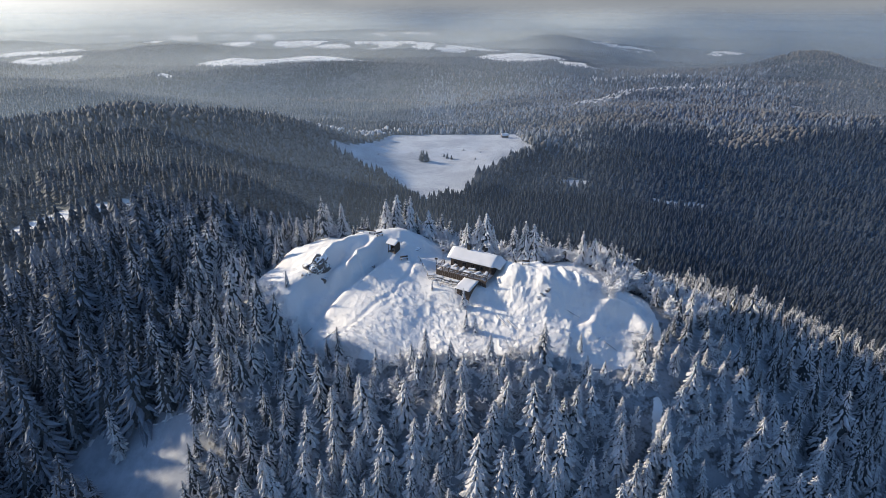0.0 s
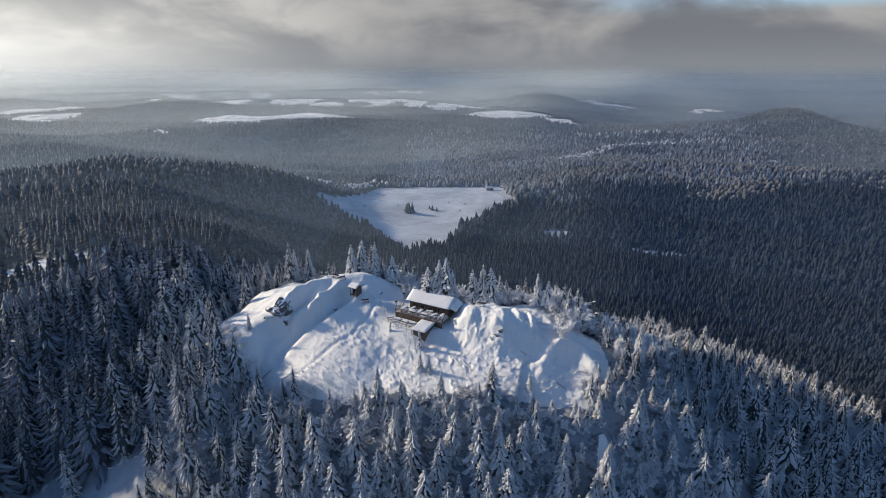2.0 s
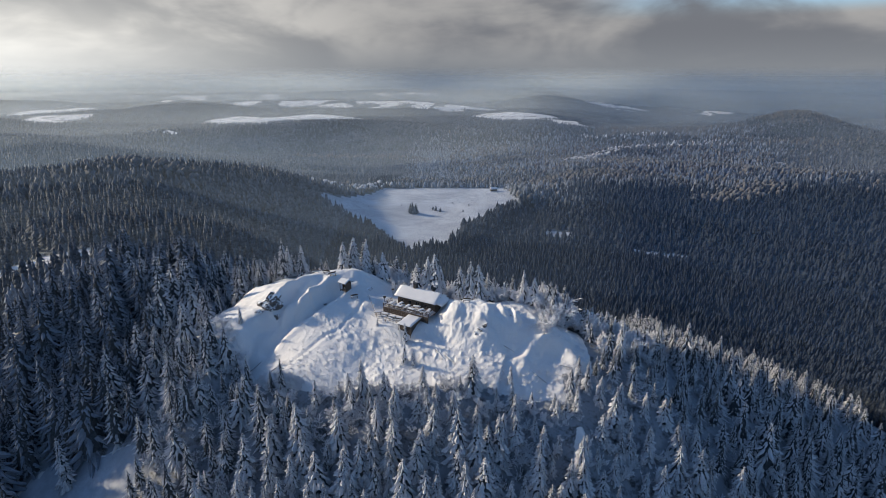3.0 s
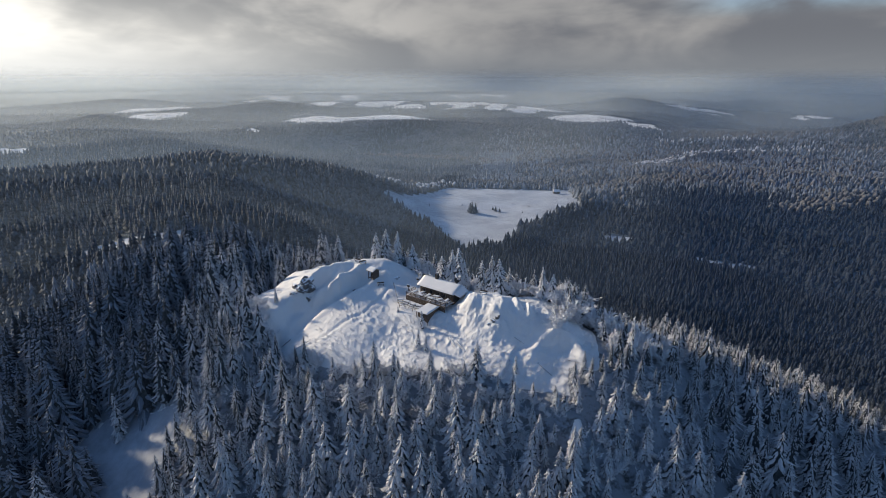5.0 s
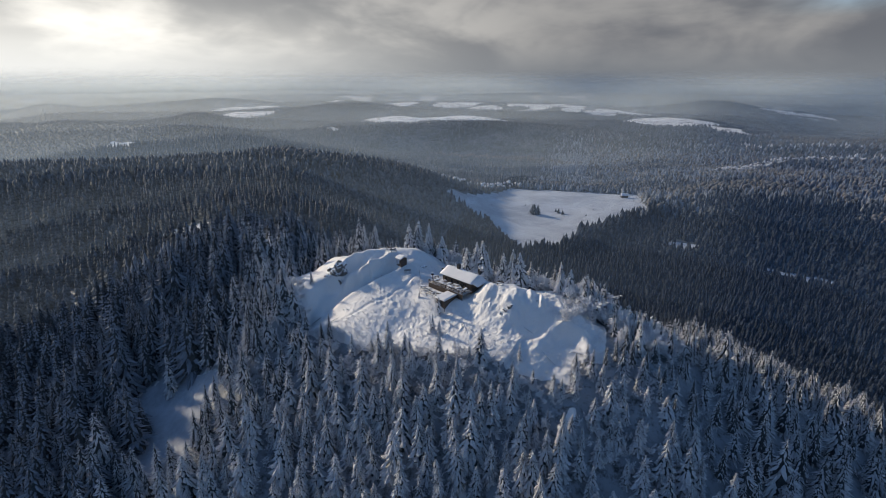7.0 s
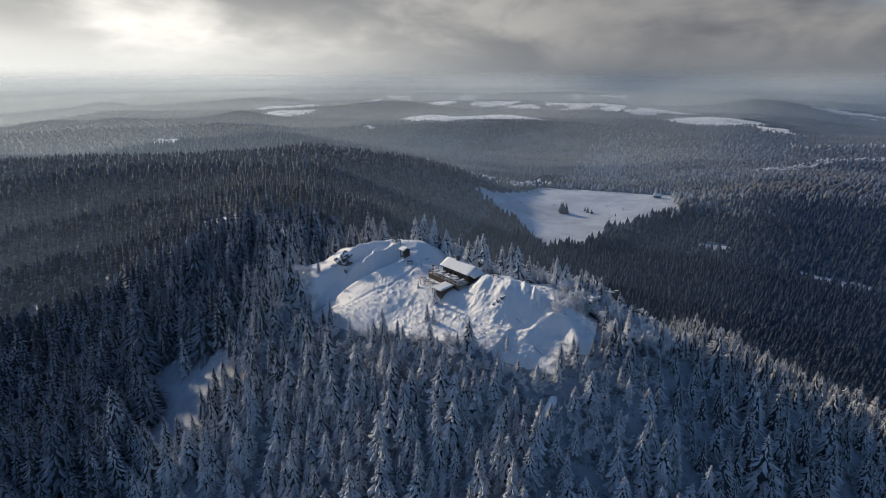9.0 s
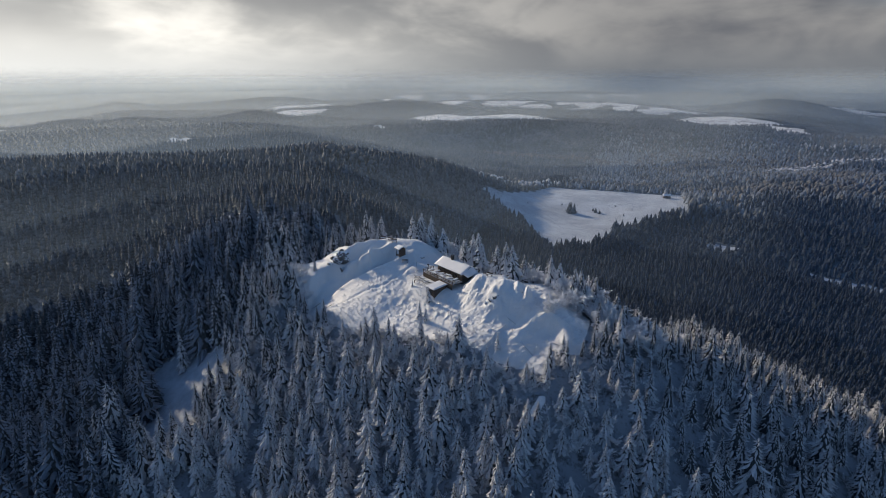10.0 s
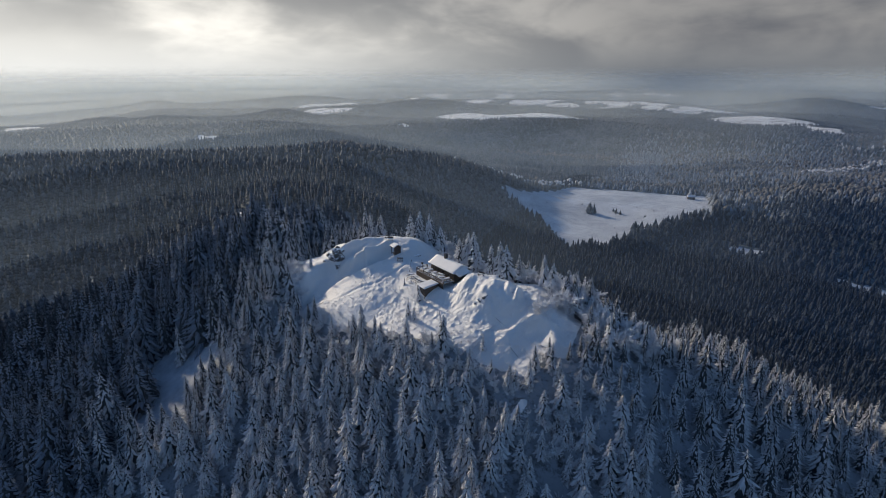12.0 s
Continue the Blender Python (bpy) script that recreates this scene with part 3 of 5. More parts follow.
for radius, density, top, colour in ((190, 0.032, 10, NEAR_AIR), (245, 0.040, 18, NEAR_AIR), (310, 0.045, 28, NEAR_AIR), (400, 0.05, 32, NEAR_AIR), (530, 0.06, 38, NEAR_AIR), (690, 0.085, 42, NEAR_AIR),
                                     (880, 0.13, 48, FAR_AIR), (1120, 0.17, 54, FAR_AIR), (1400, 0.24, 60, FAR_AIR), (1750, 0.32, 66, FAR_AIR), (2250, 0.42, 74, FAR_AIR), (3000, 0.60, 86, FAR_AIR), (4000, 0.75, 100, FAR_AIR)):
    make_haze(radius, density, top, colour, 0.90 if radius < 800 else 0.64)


# ---- spruces ----
def spruce_template(rng, whorls, arms, steps, fat=0.20, droop=0.55, bare=0.05, slim=1.0):
    """A spruce of height 1, as arrays: drooping branches like narrow roofs (slot 0) round a dark core (slot 1)."""
    verts, tris = [], []
    for w in range(whorls):
        f = (w + rng.uniform(-0.3, 0.3)) / whorls
        f = min(max(f, 0.0), 0.97)
        z0 = bare + (1 - bare) * f
        reach = fat * (1 - f) ** 0.8 * rng.uniform(0.78, 1.15) + 0.012
        count = max(3, int(round(arms * (0.5 + 0.5 * (1 - f)))))
        spin = rng.uniform(0, 6.28)
        for a in range(count):
            if rng.uniform() < 0.06:
                continue
            turn = spin + 6.283 * (a + rng.uniform(-0.35, 0.35)) / count
            r = reach * rng.uniform(0.62, 1.2)
            c, s = math.cos(turn), math.sin(turn)
            half = slim * (r * rng.uniform(0.10, 0.16) + 0.004)
            drop = r * droop * rng.uniform(0.6, 1.5)
            bend = rng.uniform(-0.12, 0.12) * r
            base = len(verts)
            verts.append((0, 0, z0 + 0.012))
            for k in range(1, steps + 1):
                u = k / (steps + 1)
                wide = half * (0.65 + 0.6 * math.sin(3.0 * u)) * (1.0 if steps < 3 else 1.45 if k % 2 else 0.6)
                zz = z0 - drop * u ** 1.4 + 0.25 * drop * max(0.0, u - 0.7)
                px, py = c * r * u - s * bend * u * u, s * r * u + c * bend * u * u
                verts.append((px, py, zz + 0.010))
                verts.append((px - s * wide, py + c * wide, zz - wide * 0.7))
                verts.append((px + s * wide, py - c * wide, zz - wide * 0.7))
            verts.append((c * r - s * bend, s * r + c * bend, z0 - drop * rng.uniform(0.85, 1.0)))
            tip = len(verts) - 1
            tris += [(base, base + 2, base + 1), (base, base + 1, base + 3)]
            for k in range(steps - 1):
                b, t = base + 1 + 3 * k, base + 4 + 3 * k
                tris += [(b, b + 1, t + 1), (b, t + 1, t), (b, t, t + 2), (b, t + 2, b + 2)]
            b = base + 1 + 3 * (steps - 1)
            tris += [(b, b + 1, tip), (b, tip, b + 2)]
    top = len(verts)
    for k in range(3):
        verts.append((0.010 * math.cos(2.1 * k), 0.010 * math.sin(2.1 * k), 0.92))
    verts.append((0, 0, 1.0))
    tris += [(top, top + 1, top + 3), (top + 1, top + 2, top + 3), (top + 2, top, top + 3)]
    # a plain dark cone fills the crown and shows between the branches
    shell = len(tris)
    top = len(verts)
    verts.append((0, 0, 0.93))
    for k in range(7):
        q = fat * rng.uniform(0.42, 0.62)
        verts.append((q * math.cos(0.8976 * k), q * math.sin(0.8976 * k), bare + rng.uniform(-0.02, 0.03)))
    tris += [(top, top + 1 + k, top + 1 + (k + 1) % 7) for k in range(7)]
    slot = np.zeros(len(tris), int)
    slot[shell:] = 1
    return np.array(verts, float), np.array(tris, int), slot


def tier_template(rng, tiers, points, fat=0.2):
    """A spruce far off: ragged skirts one above the other."""
    verts, tris = [], []
    for t in range(tiers):
        f = t / tiers
        top, low = min(1.0, f + 1.75 / tiers), f + 0.02
        r = fat * (1 - f) ** 0.9 + 0.015
        base = len(verts)
        verts.append((0, 0, top))
        spin = rng.uniform(0, 6.28)
        for i in range(points * 2):
            a = spin + 3.1416 * i / points
            q = r * (rng.uniform(0.9, 1.2) if i % 2 == 0 else rng.uniform(0.45, 0.6))
            verts.append((q * math.cos(a), q * math.sin(a), low + (0.0 if i % 2 == 0 else 0.35 / tiers)))
        for i in range(points * 2):
            tris.append((base, base + 1 + i, base + 1 + (i + 1) % (points * 2)))
    return np.array(verts, float), np.array(tris, int), np.zeros(len(tris), int)


def round_template(rng, sides, fat=0.42):
    """A bare broadleaf crown far off: a ragged dome of twigs."""
    verts, tris = [(0, 0, rng.uniform(0.92, 1.0))], []
    for z, r in ((0.72, 0.72), (0.38, 1.0), (0.02, 0.5)):
        for i in range(sides):
            a = 6.2832 * (i + 0.5 * (z == 0.38)) / sides
            q = fat * r * rng.uniform(0.75, 1.2)
            verts.append((q * math.cos(a), q * math.sin(a), z + rng.uniform(-0.08, 0.08)))
    for i in range(sides):
        k = (i + 1) % sides
        tris.append((0, 1 + i, 1 + k))
        for ring in (1, 1 + sides):
            tris += [(ring + i, ring + sides + i, ring + k), (ring + k, ring + sides + i, ring + sides + k)]
    return np.array(verts, float), np.array(tris, int), np.zeros(len(tris), int)


def spread(rng, low_x, high_x, low_y, high_y, step):
    """A jittered grid of places."""
    gx, gy = np.meshgrid(np.arange(low_x, high_x, step), np.arange(low_y, high_y, step))
    gx = gx + rng.uniform(-0.45, 0.45, gx.shape) * step
    gy = gy + rng.uniform(-0.45, 0.45, gy.shape) * step
    return gx.ravel(), gy.ravel()


def stand(name, label, x, y, heights, templates, rng, kinds, wide=(0.95, 1.35), sharp=True):
    """Many trees in one mesh."""
    z = land(x, y) - 0.25
    all_v, all_t, all_m, at = [], [], [], 0
    which = rng.integers(0, len(templates), len(x))
    for k, (tv, tt, slot) in enumerate(templates):
        pick = np.where(which == k)[0]
        if not len(pick):
            continue
        a = rng.uniform(0, 6.283, len(pick))
        c, s = np.cos(a)[:, None], np.sin(a)[:, None]
        h = heights[pick][:, None]
        w = h * rng.uniform(*wide, len(pick))[:, None]
        vx = (tv[:, 0] * c - tv[:, 1] * s) * w + x[pick][:, None]
        vy = (tv[:, 0] * s + tv[:, 1] * c) * w + y[pick][:, None]
        vz = tv[:, 2] * h + z[pick][:, None]
        all_v.append(np.stack([vx, vy, vz], -1).reshape(-1, 3))
        all_t.append((tt[None] + (at + np.arange(len(pick)) * len(tv))[:, None, None]).reshape(-1, 3))
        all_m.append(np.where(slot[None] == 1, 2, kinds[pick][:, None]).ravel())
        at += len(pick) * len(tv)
    me = mesh_from(name, np.concatenate(all_v), np.concatenate(all_t), [RIMED, DUSTED, CORE, BROADLEAF, FROST_TONED, SHADED_SPRUCE], np.concatenate(all_m), sharp)
    return tagged(new(name, me), label, "trees", kind="stuff")


def tree_kind(x, y, rng):
    """0: rimed spruce on the high ground round the summit, 1: dusted spruce, 5: spruce darkened for the valley's cloud
    shade, 4: frosted spruce toned for the sunny rise and the shaded left slope, 3: bare frosted broadleaf in patches.
    """
    high = land(x, y) + 7 * wave_noise(x, y, 30, 81, 2) - 30 * smooth(110, 170, np.hypot(x - 20, y - 110))
    wx, wy = x + 30 * wave_noise(x, y, 90, 82, 2), y + 24 * wave_noise(x, y, 80, 84, 2)
    patch = np.zeros(len(x))
    for cx, cy, rx, ry, turn in ((245, 735, 78, 24, -50), (200, 640, 100, 26, 20), (400, 645, 120, 20, -12), (-92, 562, 72, 13, -52), (-10, 640, 70, 16, 5), (150, 850, 160, 22, 4), (520, 560, 90, 30, 10), (620, 900, 120, 30, 0),
                                 (690, 1095, 90, 95, 0), (-260, 400, 90, 20, 12), (330, 560, 90, 26, 25), (-120, 900, 140, 26, -8), (400, 1050, 220, 40, 5)):
        patch = np.maximum(patch, hump(wx, wy, cx, cy, rx, ry, turn))
    strip, _ = crest(wx, wy, [(200, 795, 0), (298, 884, 0), (375, 901, 0), (470, 882, 0)])
    young, _ = crest(wx, wy, [(250, 1010, 0), (330, 1000, 0), (400, 985, 0)])
    slope, _ = crest(wx, wy, [(-150, 512, 0), (-100, 566, 0), (-64, 612, 0)])
    rimed = (strip < 15) | (young < 12) | (slope < 11) | (hump(wx, wy, -330, 425, 95, 13, 14) > 0.5)
    # tone mixes frost and painted light: paler sunny rise, valley darkened as if shaded
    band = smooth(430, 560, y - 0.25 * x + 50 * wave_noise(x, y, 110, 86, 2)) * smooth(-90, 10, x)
    tone_share = 0.85 * band * smooth(600, 380, x - 0.3 * (y - 600)) * smooth(1250, 950, y) * (0.75 + 0.6 * wave_noise(x, y, 70, 88, 2))
    tone_share = np.maximum(tone_share, smooth(10, -50, x) * smooth(520, 400, y - 0.2 * x) * (0.12 + 0.9 * smooth(185, 115, np.hypot(x - 20, y - 110) + 16 * wave_noise(x, y, 40, 87, 2))))
    plain = np.where(tone_share > rng.uniform(0.2, 0.8, len(x)), np.where((x > 20) & (rng.uniform(size=len(x)) < 0.35), 3, 4), np.where((band < rng.uniform(0.2, 0.8, len(x))) & (x > -70) & (y < 700), 5, 1))
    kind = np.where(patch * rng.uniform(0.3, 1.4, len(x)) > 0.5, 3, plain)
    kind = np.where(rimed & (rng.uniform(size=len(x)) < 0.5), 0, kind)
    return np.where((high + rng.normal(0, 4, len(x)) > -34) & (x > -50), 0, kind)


tree_rng = np.random.default_rng(7)
NEAR_TEMPLATES = [spruce_template(tree_rng, w, 10, 3, fat=f, droop=d, slim=0.8) for w, f, d in ((26, 0.22, 0.7), (24, 0.25, 0.85), (24, 0.27, 0.6), (27, 0.21, 0.95), (23, 0.29, 0.7), (25, 0.19, 0.8))]
MID_TEMPLATES = [spruce_template(tree_rng, 23, 9, 1, fat=f, slim=0.62) for f in (0.21, 0.24, 0.27, 0.22)]
SLOPE_TEMPLATES = [spruce_template(tree_rng, 14, 7, 1, fat=f, slim=0.95) for f in (0.21, 0.24, 0.27, 0.22)]
FAR_TEMPLATES = [tier_template(tree_rng, 3, 4, fat=f) for f in (0.22, 0.26, 0.30, 0.24)]
RIDGE_TEMPLATES = [tier_template(tree_rng, 5, 5, fat=f) for f in (0.19, 0.22, 0.25, 0.21)]
DISTANT_TEMPLATES = [tier_template(tree_rng, 2, 3, fat=f) for f in (0.26, 0.33)]
ROUND_TEMPLATES = [round_template(tree_rng, 5, f) for f in (0.30, 0.36, 0.42)]
SPECK_TEMPLATES = [tier_template(tree_rng, 1, 3, fat=f) for f in (0.22, 0.27)]


def near_spruces():
    """The trees that the flight passes nearest, each a thing of its own."""
    gx, gy = spread(tree_rng, -95, 130, 52, 165, 3.7)
    keep = wooded(gx, gy) & (tree_rng.uniform(size=len(gx)) < 0.92)
    gx, gy = gx[keep], gy[keep]
    rank = np.hypot((gx - 20) / 1.25, gy - 40)
    order = np.argsort(rank)
    heights = tree_rng.uniform(6.2, 11.5, len(gx)) * np.where(tree_rng.uniform(size=len(gx)) < 0.12, 1.25, 1.0)
    edge, _ = crest(gx, gy, [p for p in SUMMIT if p[0] < 45])
    heights *= np.where((gy < 106) & (gx > -36), 0.62 + 0.38 * smooth(24, 40, edge), np.where(gx < -30, 1.0, 0.8))
    heights *= 1 + 0.62 * smooth(-50, -66, gx)
    crowns = []
    for tv, tt, slot in NEAR_TEMPLATES:
        crowns.append([mesh_from("crown", tv, tt, [mat, CORE], slot) for mat in (RIMED, FROST_TONED)])
    stem = bmesh.new()
    bmesh.ops.create_cone(stem, cap_ends=True, segments=6, radius1=0.016, radius2=0.002, depth=0.95, matrix=Matrix.Translation((0, 0, 0.475)))
    trunk = bpy.data.meshes.new("trunk")
    stem.to_mesh(trunk)
    stem.free()
    trunk.materials.append(BARK)
    zs = land(gx, gy) - 0.25
    for n_, i in enumerate(order[:300]):
        k = n_ % len(crowns)
        root = tagged(new("spruce"), "snow-laden spruce with rime on drooping branches", "tree", "spruces on the slope")
        h, w = heights[i], heights[i] * tree_rng.uniform(0.95, 1.35)
        root.matrix_basis = Matrix.LocRotScale((gx[i], gy[i], zs[i]), Euler((tree_rng.normal(0, 0.02), tree_rng.normal(0, 0.02), tree_rng.uniform(0, 6.28))), (w, w, h))
        # crowns far to the left take the dimmer tone for the shade there
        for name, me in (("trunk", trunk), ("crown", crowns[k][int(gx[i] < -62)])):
            ob = new(name, me)
            ob.parent = root
    rest = order[300:]
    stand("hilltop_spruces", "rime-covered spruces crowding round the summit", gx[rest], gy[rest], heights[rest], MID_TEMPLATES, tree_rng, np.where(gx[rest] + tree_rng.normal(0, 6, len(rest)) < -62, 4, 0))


near_spruces()


def in_fan(x, y, low, high, left=-72, right=50):
    """Land within the reach of the flight's outlook."""
    bearing = np.degrees(np.arctan2(x - 30, y + 15))
    d = np.hypot(x - 30, y)
    return (d >= low) & (d < high) & (bearing > left) & (bearing < right)


def tall_edge(x, y):
    """Old, taller spruces along the lower rim of the meadow."""
    d, _ = crest(x, y, [(14, 392, 0), (36, 446, 0), (66, 498, 0), (92, 548, 0)])
    return 1 + 0.95 * smooth(30, 14, d)


def mixed_stand(name, label, x, y, heights, templates, rng, wide):
    """A stand of spruces, with its bare broadleaf and young rimed trees as a stand of their own."""
    kinds = tree_kind(x, y, rng)
    leafy = (kinds == 3) | (kinds == 0)
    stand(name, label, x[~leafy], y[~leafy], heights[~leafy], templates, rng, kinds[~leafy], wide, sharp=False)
    stand("broadleaf_wood", "bare broadleaf trees grey and white with frost", x[leafy], y[leafy], 0.95 * heights[leafy], ROUND_TEMPLATES, rng, kinds[leafy], (0.9, 1.3), sharp=False)


def woods():
    rng = tree_rng
    gx, gy = spread(rng, -260, 260, -20, 215, 4.2)
    box = (gx > -97) & (gx < 132) & (gy > 50) & (gy < 167)
    keep = in_fan(gx, gy, 40, 205) & ~box & wooded(gx, gy)
    x, y = gx[keep], gy[keep]
    stand("hillside_spruces", "frosted spruces packed on the flanks of the hill", x, y, rng.uniform(5.5, 9.5, len(x)) * (1 + 0.50 * smooth(-30, -70, x) * smooth(150, 115, y)), SLOPE_TEMPLATES, rng, tree_kind(x, y, rng))
    gx, gy = spread(rng, -420, 420, -20, 430, 2.85)
    keep = in_fan(gx, gy, 205, 400) & wooded(gx, gy)
    grown = smooth(-50, -90, gx) > rng.uniform(0.05, 0.95, len(gx))
    x, y = gx[keep & grown], gy[keep & grown]
    some = rng.uniform(size=len(x)) < 0.5
    x, y = x[some], y[some]
    stand("ridge_spruces", "tall frosted spruces on the shaded ridge", x, y, rng.uniform(6.0, 9.5, len(x)), RIDGE_TEMPLATES, rng, tree_kind(x, y, rng), sharp=False)
    x, y = gx[keep & ~grown], gy[keep & ~grown]
    mixed_stand("valley_spruces", "dark spruces dusted with snow filling the valley", x, y, rng.uniform(3.8, 6.6, len(x)) * tall_edge(x, y), FAR_TEMPLATES, rng, (0.85, 1.25))
    gx, gy = spread(rng, -900, 800, 100, 1000, 4.6)
    keep = in_fan(gx, gy, 400, 960, -67, 43) & wooded(gx, gy) & ~open_field(gx, gy)
    x, y = gx[keep], gy[keep]
    mixed_stand("forest", "wide dark spruce forest dusted with snow", x, y, rng.uniform(4.8, 8.0, len(x)) * (1 + 0.25 * smooth(-60, -160, x)) * tall_edge(x, y), DISTANT_TEMPLATES, rng, (0.85, 1.3))
    for low, high, step in ((960, 1600, 7.4), (1600, 2420, 14.0)):
        gx, gy = spread(rng, -2300, 2000, 300, 2450, step)
        keep = in_fan(gx, gy, low, high, -67, 43)
        gx, gy = gx[keep], gy[keep]
        keep = wooded(gx, gy) & ~open_field(gx, gy)
        x, y = gx[keep], gy[keep]
        stand("distant_forest", "far woods of small dark spruces", x, y, rng.uniform(4.5, 7.5, len(x)), SPECK_TEMPLATES, rng, tree_kind(x, y, rng), wide=(1.1, 1.8), sharp=False)
    gx, gy = spread(rng, -260, 300, -230, 260, 9.0)
    box = (gx > -97) & (gx < 132) & (gy > 50) & (gy < 167)
    keep = ~in_fan(gx, gy, 40, 9999) & ~box & wooded(gx, gy) & (np.hypot(gx, gy) < 240)
    x, y = gx[keep], gy[keep]
    stand("forest_behind", "snowy spruce woods on the lower slopes", x, y, rng.uniform(6, 11, len(x)), FAR_TEMPLATES, rng, tree_kind(x, y, rng))


woods()


# ---- small parts for building ----
def box(bm, lo, hi, m=None, bevel=0.0):
    """A box between two corners, moved by m."""
    made = bmesh.ops.create_cube(bm, size=1.0)["verts"]
    lo, hi = Vector(lo), Vector(hi)
    t = Matrix.LocRotScale((lo + hi) / 2, None, hi - lo)
    bmesh.ops.transform(bm, matrix=(m @ t) if m else t, verts=made)
    if bevel:
        edges = list({e for v in made for e in v.link_edges})
        bmesh.ops.bevel(bm, geom=edges, offset=bevel, segments=2, affect="EDGES", profile=0.6)


def boxed(name, lo, hi, mat, parent, label="", bevel=0.0, m=None):
    bm = bmesh.new()
    box(bm, lo, hi, m, bevel)
    return part(name, bm, mat, parent, label)


def quilt(name, corners, thick, parent, label="", seed=1, mat=None):
    """A soft uneven slab of snow on a four-cornered face; corners run round."""
    bm = bmesh.new()
    a, b, c, d = (Vector(p) for p in corners)
    nu, nv = 16, 10
    top, low = {}, {}
    for i in range(nu + 1):
        for j in range(nv + 1):
            u, v = i / nu, j / nv
            p = a * (1 - u) * (1 - v) + b * u * (1 - v) + c * u * v + d * (1 - u) * v
            rim = min(u, 1 - u) * nu, min(v, 1 - v) * nv
            round_ = min(1.0, 0.35 + 0.65 * min(rim))
            wave = noise.noise(p * 0.7 + Vector((seed * 3.1, 0, 0))) * 0.25 + noise.noise(p * 2.1) * 0.12
            top[i, j] = bm.verts.new(p + Vector((0, 0, thick * round_ * (1 + wave))))
            low[i, j] = bm.verts.new(p)
    for i in range(nu):
        for j in range(nv):
            bm.faces.new((top[i, j], top[i + 1, j], top[i + 1, j + 1], top[i, j + 1]))
            bm.faces.new((low[i, j], low[i, j + 1], low[i + 1, j + 1], low[i + 1, j]))
    for i in range(nu):
        for j, flip in ((0, False), (nv, True)):
            f = (low[i, j], low[i + 1, j], top[i + 1, j], top[i, j])
            bm.faces.new(f[::-1] if flip else f)
    for j in range(nv):
        for i, flip in ((0, True), (nu, False)):
            f = (low[i, j], low[i, j + 1], top[i, j + 1], top[i, j])
            bm.faces.new(f[::-1] if flip else f)
    for f in bm.faces:
        f.smooth = True
    return part(name, bm, mat or ROOF_SNOW, parent, label)


def rod(bm, a, b, r, sides=6, r2=None):
    a, b = Vector(a), Vector(b)
    m = Matrix.Translation((a + b) / 2) @ (b - a).to_track_quat("Z", "Y").to_matrix().to_4x4()
    bmesh.ops.create_cone(bm, cap_ends=True, segments=sides, radius1=r, radius2=r if r2 is None else r2, depth=(b - a).length, matrix=m)


def rodded(name, a, b, r, mat, parent, label="", sides=6):
    bm = bmesh.new()
    rod(bm, a, b, r, sides)
    return part(name, bm, mat, parent, label)


def ground_at(x, y):
    return float(land(np.array([x]), np.array([y]))[0])


# ---- the summit hut, its deck and the shed below ----
HUT = Matrix.Translation((1.2, 116.0, 0)) @ Matrix.Rotation(radians(-30), 4, "Z")
LONG, DEPTH, EAVE, RIDGE, FLOOR = 11.3, 6.0, -0.40, 1.25, -2.25


